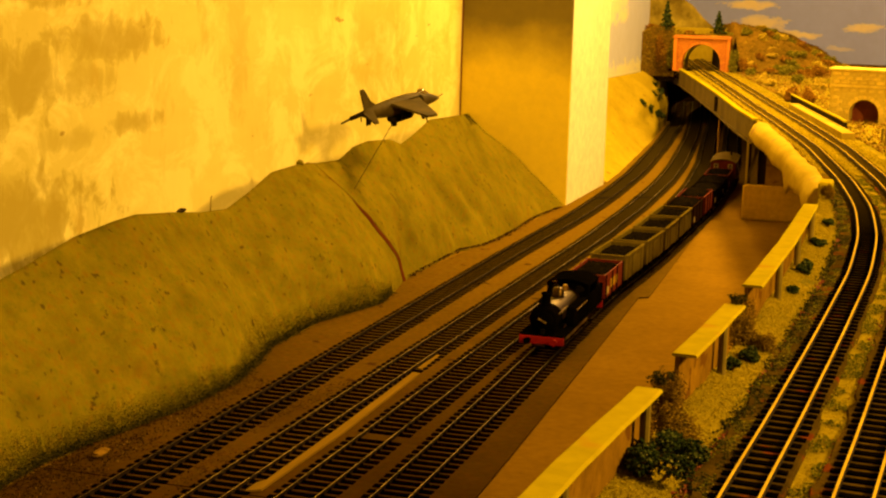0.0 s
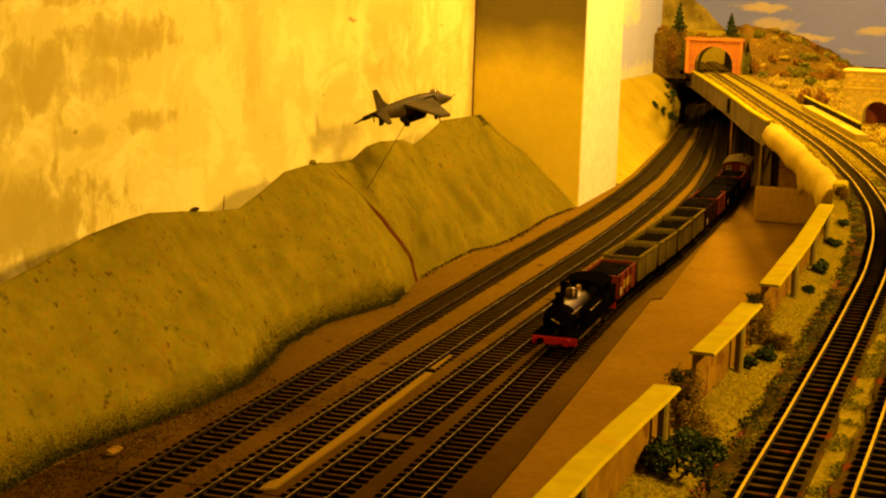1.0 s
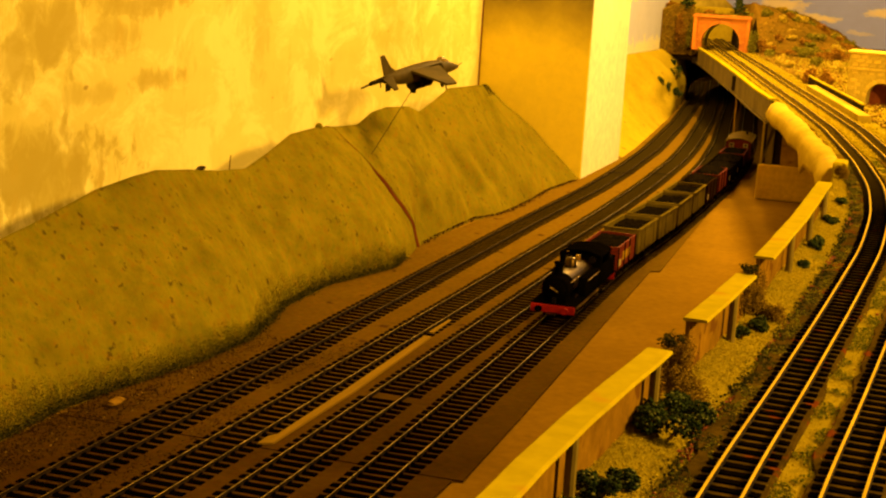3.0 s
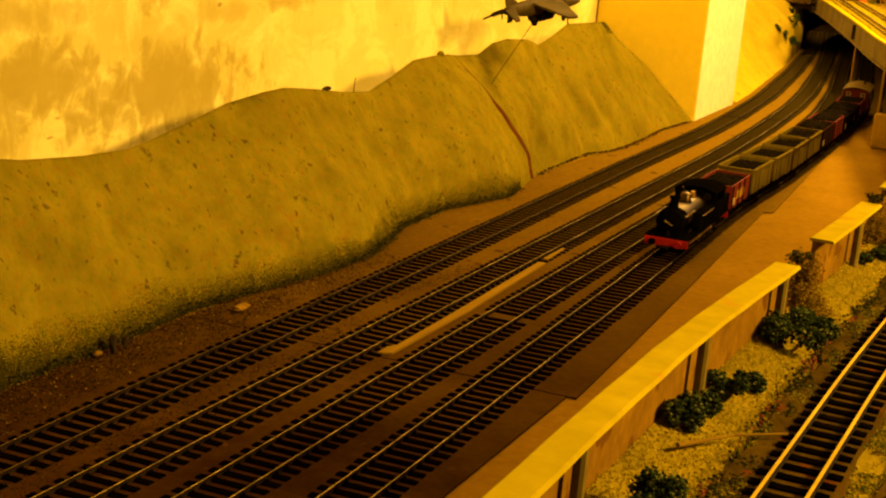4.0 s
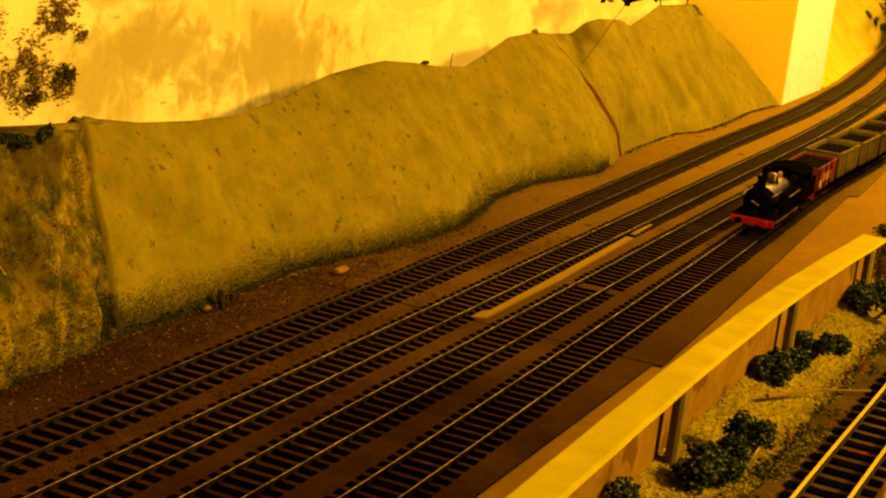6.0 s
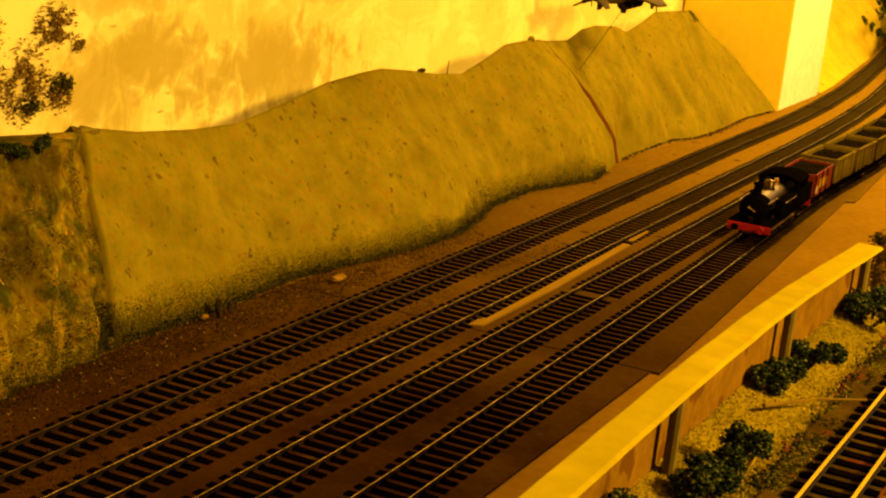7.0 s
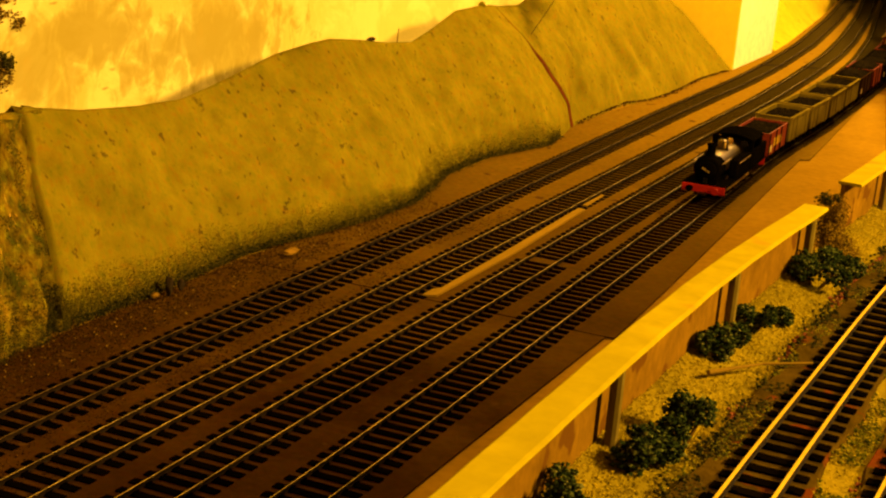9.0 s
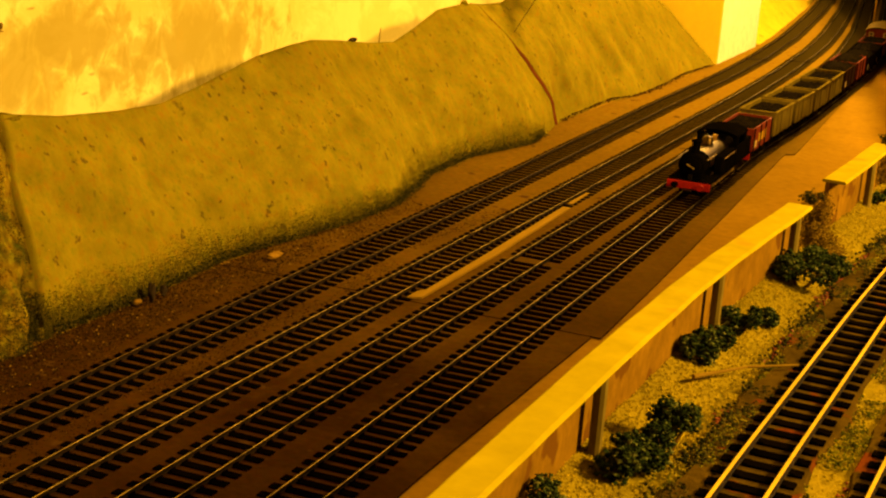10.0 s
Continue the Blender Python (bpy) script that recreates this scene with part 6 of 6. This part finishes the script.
def locomotive(y_front):
    t = empty("tank_locomotive")
    m = on_track(y_front + 0.070)
    t.matrix_basis = m
    tagged(t, "black tank locomotive with a red buffer beam", "locomotive")
    f = -0.066
    part("running_plate", boxed(-0.0148, 0.0148, f, 0.066, 0.0140, 0.0154), LOCO, t)
    part("frame", boxed(-0.0065, 0.0065, f + 0.002, 0.064, 0.0050, 0.0140), LOCO, t)
    part("boiler", loft(bmesh.new(), [(f + 0.016, 0, 0.0265, 0.0088, 0.0088), (0.012, 0, 0.0265, 0.0092, 0.0092)], 28), BOILER, t)
    part("smokebox", loft(bmesh.new(), [(f + 0.003, 0, 0.0262, 0.0080, 0.0080), (f + 0.004, 0, 0.0262, 0.0094, 0.0094), (f + 0.019, 0, 0.0262, 0.0096, 0.0096)], 28), LOCO, t)
    part("smokebox_door", loft(bmesh.new(), [(f + 0.0005, 0, 0.0262, 0.002, 0.002), (f + 0.0015, 0, 0.0262, 0.0060, 0.0060), (f + 0.0032, 0, 0.0262, 0.0072, 0.0072)], 24), LOCO, t)
    part("door_handle", box(bmesh.new(), -0.003, 0.003, f - 0.0006, f + 0.0005, -0.0004, 0.0004, m=pose(0, 0, 0.0262, 0, 30, 0)), RAILHEAD, t, "bright metal handle")
    part("saddle", boxed(-0.0075, 0.0075, f + 0.004, f + 0.018, 0.0154, 0.0205), LOCO, t)
    bm = loft(bmesh.new(), [(0, 0, 0, 0.0036, 0.0036), (0.003, 0, 0, 0.0028, 0.0028), (0.0085, 0, 0, 0.0030, 0.0030), (0.0095, 0, 0, 0.0038, 0.0038), (0.0108, 0, 0, 0.0037, 0.0037), (0.0108, 0, 0, 0.0024, 0.0024), (0.006, 0, 0, 0.0022, 0.0022)], 20, caps=False)
    bm.transform(pose(0, f + 0.011, 0.0350, 90, 0, 0))
    part("chimney", bm, LOCO, t)
    bm = loft(bmesh.new(), [(0, 0, 0, 0.0045, 0.0045), (0.002, 0, 0, 0.0040, 0.0040), (0.006, 0, 0, 0.0038, 0.0038), (0.0078, 0, 0, 0.0028, 0.0028), (0.0085, 0, 0, 0.0008, 0.0008)], 20)
    bm.transform(pose(0, -0.020, 0.0345, 90, 0, 0))
    part("dome", bm, BOILER, t, smooth=True)
    bm = loft(bmesh.new(), [(0, 0, 0, 0.0022, 0.0022), (0.004, 0, 0, 0.0018, 0.0018), (0.0048, 0, 0, 0.0012, 0.0012)], 14)
    bm.transform(pose(0, 0.004, 0.0352, 90, 0, 0))
    part("safety_valve", bm, BRASS, t, "brass safety valve cover")
    for s in (-1, 1):
        part("side_tank", boxed(min(s * 0.0085, s * 0.0145), max(s * 0.0085, s * 0.0145), -0.032, 0.012, 0.0154, 0.0300, bevel=0.0008), LOCO, t)
        part("handrail", tube(bmesh.new(), (s * 0.0100, f + 0.004, 0.0318), (s * 0.0100, -0.034, 0.0318), 0.0004, n=6), RAIL_BROWN, t, "thin metal handrail")
        part("tank_rail", tube(bmesh.new(), (s * 0.0150, -0.028, 0.0275), (s * 0.0150, 0.008, 0.0275), 0.0003, n=6), RAIL_BROWN, t)
        part("cab_side", boxed(min(s * 0.0136, s * 0.0148), max(s * 0.0136, s * 0.0148), 0.012, 0.046, 0.0154, 0.0300), LOCO, t)
        for a, b in ((0.012, 0.017), (0.0405, 0.046)):
            part("cab_pillar", boxed(min(s * 0.0136, s * 0.0148), max(s * 0.0136, s * 0.0148), a, b, 0.0300, 0.0395), LOCO, t)
        part("bunker_side", boxed(min(s * 0.0136, s * 0.0148), max(s * 0.0136, s * 0.0148), 0.046, 0.065, 0.0154, 0.0300), LOCO, t)
        part("step", boxed(min(s * 0.0125, s * 0.0150), max(s * 0.0125, s * 0.0150), 0.024, 0.031, 0.0055, 0.0065), LOCO, t)
        for y in (-0.036, -0.006, 0.030):
            w = wheel(t, s * 0.0078, y, 0.0092, "driving_wheel", mat=LOCO)
        part("connecting_rod", boxed(min(s * 0.0098, s * 0.0108), max(s * 0.0098, s * 0.0108), -0.038, 0.032, 0.0058, 0.0072), RAILHEAD, t, "steel connecting rod")
        part("buffer", tube(bmesh.new(), (s * 0.0088, f, 0.0112), (s * 0.0088, f - 0.0048, 0.0112), 0.0018, 0.0026, 14), BUFFER_RED if s > 0 else LOCO, t)
        part("rear_buffer", tube(bmesh.new(), (s * 0.0088, 0.066, 0.0112), (s * 0.0088, 0.0705, 0.0112), 0.0018, 0.0026, 14), LOCO, t)
        bm = loft(bmesh.new(), [(0.0122, s * 0.0085, 0.0352, 0.0028, 0.0028), (0.0114, s * 0.0085, 0.0352, 0.0028, 0.0028)], 14)
        part("spectacle", bm, STEEL, t, "round cab front window")
    part("buffer_beam", boxed(-0.0148, 0.0148, f - 0.0012, f + 0.0008, 0.0082, 0.0142, bevel=0.0003), BUFFER_RED, t, "bright red buffer beam")
    part("rear_beam", boxed(-0.0148, 0.0148, 0.0655, 0.067, 0.0082, 0.0142), BUFFER_RED, t)
    part("cab_front", boxed(-0.0136, 0.0136, 0.012, 0.0132, 0.0300, 0.0395), LOCO, t)
    part("cab_back", boxed(-0.0136, 0.0136, 0.0448, 0.046, 0.0154, 0.0395), LOCO, t)
    part("bunker_back", boxed(-0.0136, 0.0136, 0.0638, 0.065, 0.0154, 0.0300), LOCO, t)
    bm = bmesh.new()
    rows = []
    for y in (0.0105, 0.0475):
        rows.append([bm.verts.new((0.0158 * math.sin(a), y, 0.0390 + 0.0042 * math.cos(a * 1.25) - 0.0013 + dz)) for dz in (0, 0.0009) for a in np.linspace(-1.25, 1.25, 13) * 1.0])
    k = 13
    for j in range(12):
        bm.faces.new((rows[0][j], rows[0][j + 1], rows[1][j + 1], rows[1][j]))
        bm.faces.new((rows[1][k + j], rows[1][k + j + 1], rows[0][k + j + 1], rows[0][k + j]))
        for r in (0, 1):
            bm.faces.new((rows[r][j], rows[r][k + j], rows[r][k + j + 1], rows[r][j + 1]))
    for j in (0, 12):
        bm.faces.new((rows[0][j], rows[1][j], rows[1][k + j], rows[0][k + j]))
    part("cab_roof", bm, LOCO, t, "curved black cab roof")
    part("bunker_coal", lump_mesh(), COAL, t)
    part("coupling", boxed(-0.003, 0.003, f - 0.007, f - 0.0013, 0.0075, 0.0088), STEEL, t)
    part("lamp", boxed(-0.0012, 0.0012, f + 0.001, f + 0.003, 0.0156, 0.0195), STEEL, t, "small black lamp")
    return t


def lump_mesh():
    bm = bmesh.new()
    rows = [[bm.verts.new((-0.0135 + 0.027 * i / 12, 0.0462 + 0.0175 * j / 8, 0.0285 + 0.0035 * (1 - (i / 6 - 1) ** 4) + 0.0018 * noise.noise((i * 0.9, j * 0.9, 3)))) for j in range(9)] for i in range(13)]
    for a, b in zip(rows, rows[1:]):
        for j in range(8):
            bm.faces.new((a[j], b[j], b[j + 1], a[j + 1]))
    return bm


def brake_van(y_front):
    L, W = 0.090, 0.0295
    v = empty("brake_van")
    v.matrix_basis = on_track(y_front + L / 2)
    tagged(v, "red-brown brake van with a pale curved roof", "wagon")
    z0, z1 = 0.0128, 0.0370
    body0, body1 = -L / 2 + 0.001, L / 2 - 0.020
    for x in (-1, 1):
        for k in range(9):
            a, b = body0 + (body1 - body0) * k / 9, body0 + (body1 - body0) * (k + 1) / 9 - 0.0004
            part("side_plank", boxed(min(x * W / 2, x * (W / 2 - 0.0012)), max(x * W / 2, x * (W / 2 - 0.0012)), a, b, z0, z1), REDWAGON, v)
        part("side_backing", boxed(min(x * (W / 2 - 0.0013), x * (W / 2 - 0.002)), max(x * (W / 2 - 0.0013), x * (W / 2 - 0.002)), body0, body1, z0, z1), BROWNWAGON, v)
        part("veranda_panel", boxed(min(x * W / 2, x * (W / 2 - 0.0012)), max(x * W / 2, x * (W / 2 - 0.0012)), body1, L / 2 - 0.001, z0, z0 + 0.0115), REDWAGON, v)
        part("veranda_post", boxed(min(x * W / 2, x * (W / 2 - 0.0014)), max(x * W / 2, x * (W / 2 - 0.0014)), L / 2 - 0.0026, L / 2 - 0.001, z0 + 0.0115, z1), REDWAGON, v)
        part("foot_board", boxed(min(x * 0.0135, x * 0.0165), max(x * 0.0135, x * 0.0165), -L / 2 + 0.004, L / 2 - 0.004, 0.0042, 0.0050), BLACKWAGON, v)
        for y in (-0.008, 0.004):
            part("side_window", boxed(min(x * W / 2, x * (W / 2 + 0.0006)), max(x * W / 2, x * (W / 2 + 0.0006)), y, y + 0.0045, z0 + 0.012, z0 + 0.019), PALEMARK, v, "small pale framed window")
        part("marking", boxed(min(x * (W / 2 + 0.0001), x * (W / 2 + 0.0004)), max(x * (W / 2 + 0.0001), x * (W / 2 + 0.0004)), L / 2 - 0.016, L / 2 - 0.009, z0 + 0.0025, z0 + 0.0085), PALEMARK, v, "pale painted patch")
    part("end_wall", boxed(-W / 2 + 0.0012, W / 2 - 0.0012, body0, body0 + 0.0012, z0, z1 + 0.003), REDWAGON, v)
    part("inner_wall", boxed(-W / 2 + 0.0012, W / 2 - 0.0012, body1 - 0.0012, body1, z0, z1 + 0.003), BROWNWAGON, v)
    part("rear_panel", boxed(-W / 2 + 0.0012, W / 2 - 0.0012, L / 2 - 0.0022, L / 2 - 0.001, z0, z0 + 0.0115), REDWAGON, v)
    part("floor", boxed(-W / 2 + 0.0012, W / 2 - 0.0012, body0, L / 2 - 0.001, z0 - 0.001, z0), BLACKWAGON, v)
    for x in (-0.0085, 0.0085):
        fr = part("end_window", boxed(x - 0.0028, x + 0.0028, body0 - 0.0006, body0, z0 + 0.0135, z0 + 0.0225), PALEMARK, v, "cream framed end window")
        for dz in (0.0148, 0.0186):
            part("pane", boxed(x - 0.0014, x + 0.0014, body0 - 0.0009, body0 - 0.0005, z0 + dz, z0 + dz + 0.0026), BLACKWAGON, fr)
    bm = bmesh.new()
    rows = []
    for y in (-L / 2 - 0.0005, L / 2 + 0.0005):
        rows.append([bm.verts.new((0.0162 * u, y, z1 + 0.0048 * (1 - u * u) + dz)) for dz in (0, 0.0009) for u in np.linspace(-1, 1, 15)])
    k = 15
    for j in range(14):
        bm.faces.new((rows[0][j], rows[0][j + 1], rows[1][j + 1], rows[1][j]))
        bm.faces.new((rows[1][k + j], rows[1][k + j + 1], rows[0][k + j + 1], rows[0][k + j]))
        for r in (0, 1):
            bm.faces.new((rows[r][j], rows[r][k + j], rows[r][k + j + 1], rows[r][j + 1]))
    for j in (0, 14):
        bm.faces.new((rows[0][j], rows[1][j], rows[1][k + j], rows[0][k + j]))
    part("roof", bm, VANROOF, v, "pale tan curved roof", smooth=True)
    part("stove_pipe", tube(bmesh.new(), (0.006, 0.012, z1 + 0.003), (0.006, 0.012, z1 + 0.009), 0.0012, n=10), BLACKWAGON, v)
    underframe(v, L, 0.028)
    return v


FRONT = 0.2995
locomotive(FRONT)
PITCH = 0.0770
WAGONS = [(REDWAGON, "red-brown plank wagon with faded lettering and coal", dict(mark=3, seed=1, height=0.0205)),
          (GREYWAGON, "grey steel mineral wagon half full of coal", dict(steel=True, seed=2)),
          (GREYWAGON, "grey steel mineral wagon half full of coal", dict(steel=True, seed=3)),
          (GREYWAGON, "grey steel mineral wagon half full of coal", dict(steel=True, seed=4)),
          (GREYWAGON, "grey steel mineral wagon half full of coal", dict(steel=True, seed=5)),
          (BROWNWAGON, "dark brown plank wagon heaped with coal", dict(heap=0.004, seed=6, mark=2)),
          (REDWAGON, "red-brown plank wagon heaped with coal", dict(heap=0.004, seed=7)),
          (BLACKWAGON, "black plank wagon heaped with coal", dict(heap=0.003, seed=8, height=0.018, mark=1)),
          (BLACKWAGON, "black plank wagon heaped with coal", dict(heap=0.003, seed=9, height=0.018, mark=1)),
          (REDWAGON, "red-brown open wagon with a pale patch and coal", dict(heap=0.002, seed=10, height=0.018, mark=2))]
for k, (mat, label, opts) in enumerate(WAGONS):
    open_wagon(FRONT + 0.148 + PITCH * k, mat, label, **opts)
brake_van(FRONT + 0.148 + PITCH * 10)

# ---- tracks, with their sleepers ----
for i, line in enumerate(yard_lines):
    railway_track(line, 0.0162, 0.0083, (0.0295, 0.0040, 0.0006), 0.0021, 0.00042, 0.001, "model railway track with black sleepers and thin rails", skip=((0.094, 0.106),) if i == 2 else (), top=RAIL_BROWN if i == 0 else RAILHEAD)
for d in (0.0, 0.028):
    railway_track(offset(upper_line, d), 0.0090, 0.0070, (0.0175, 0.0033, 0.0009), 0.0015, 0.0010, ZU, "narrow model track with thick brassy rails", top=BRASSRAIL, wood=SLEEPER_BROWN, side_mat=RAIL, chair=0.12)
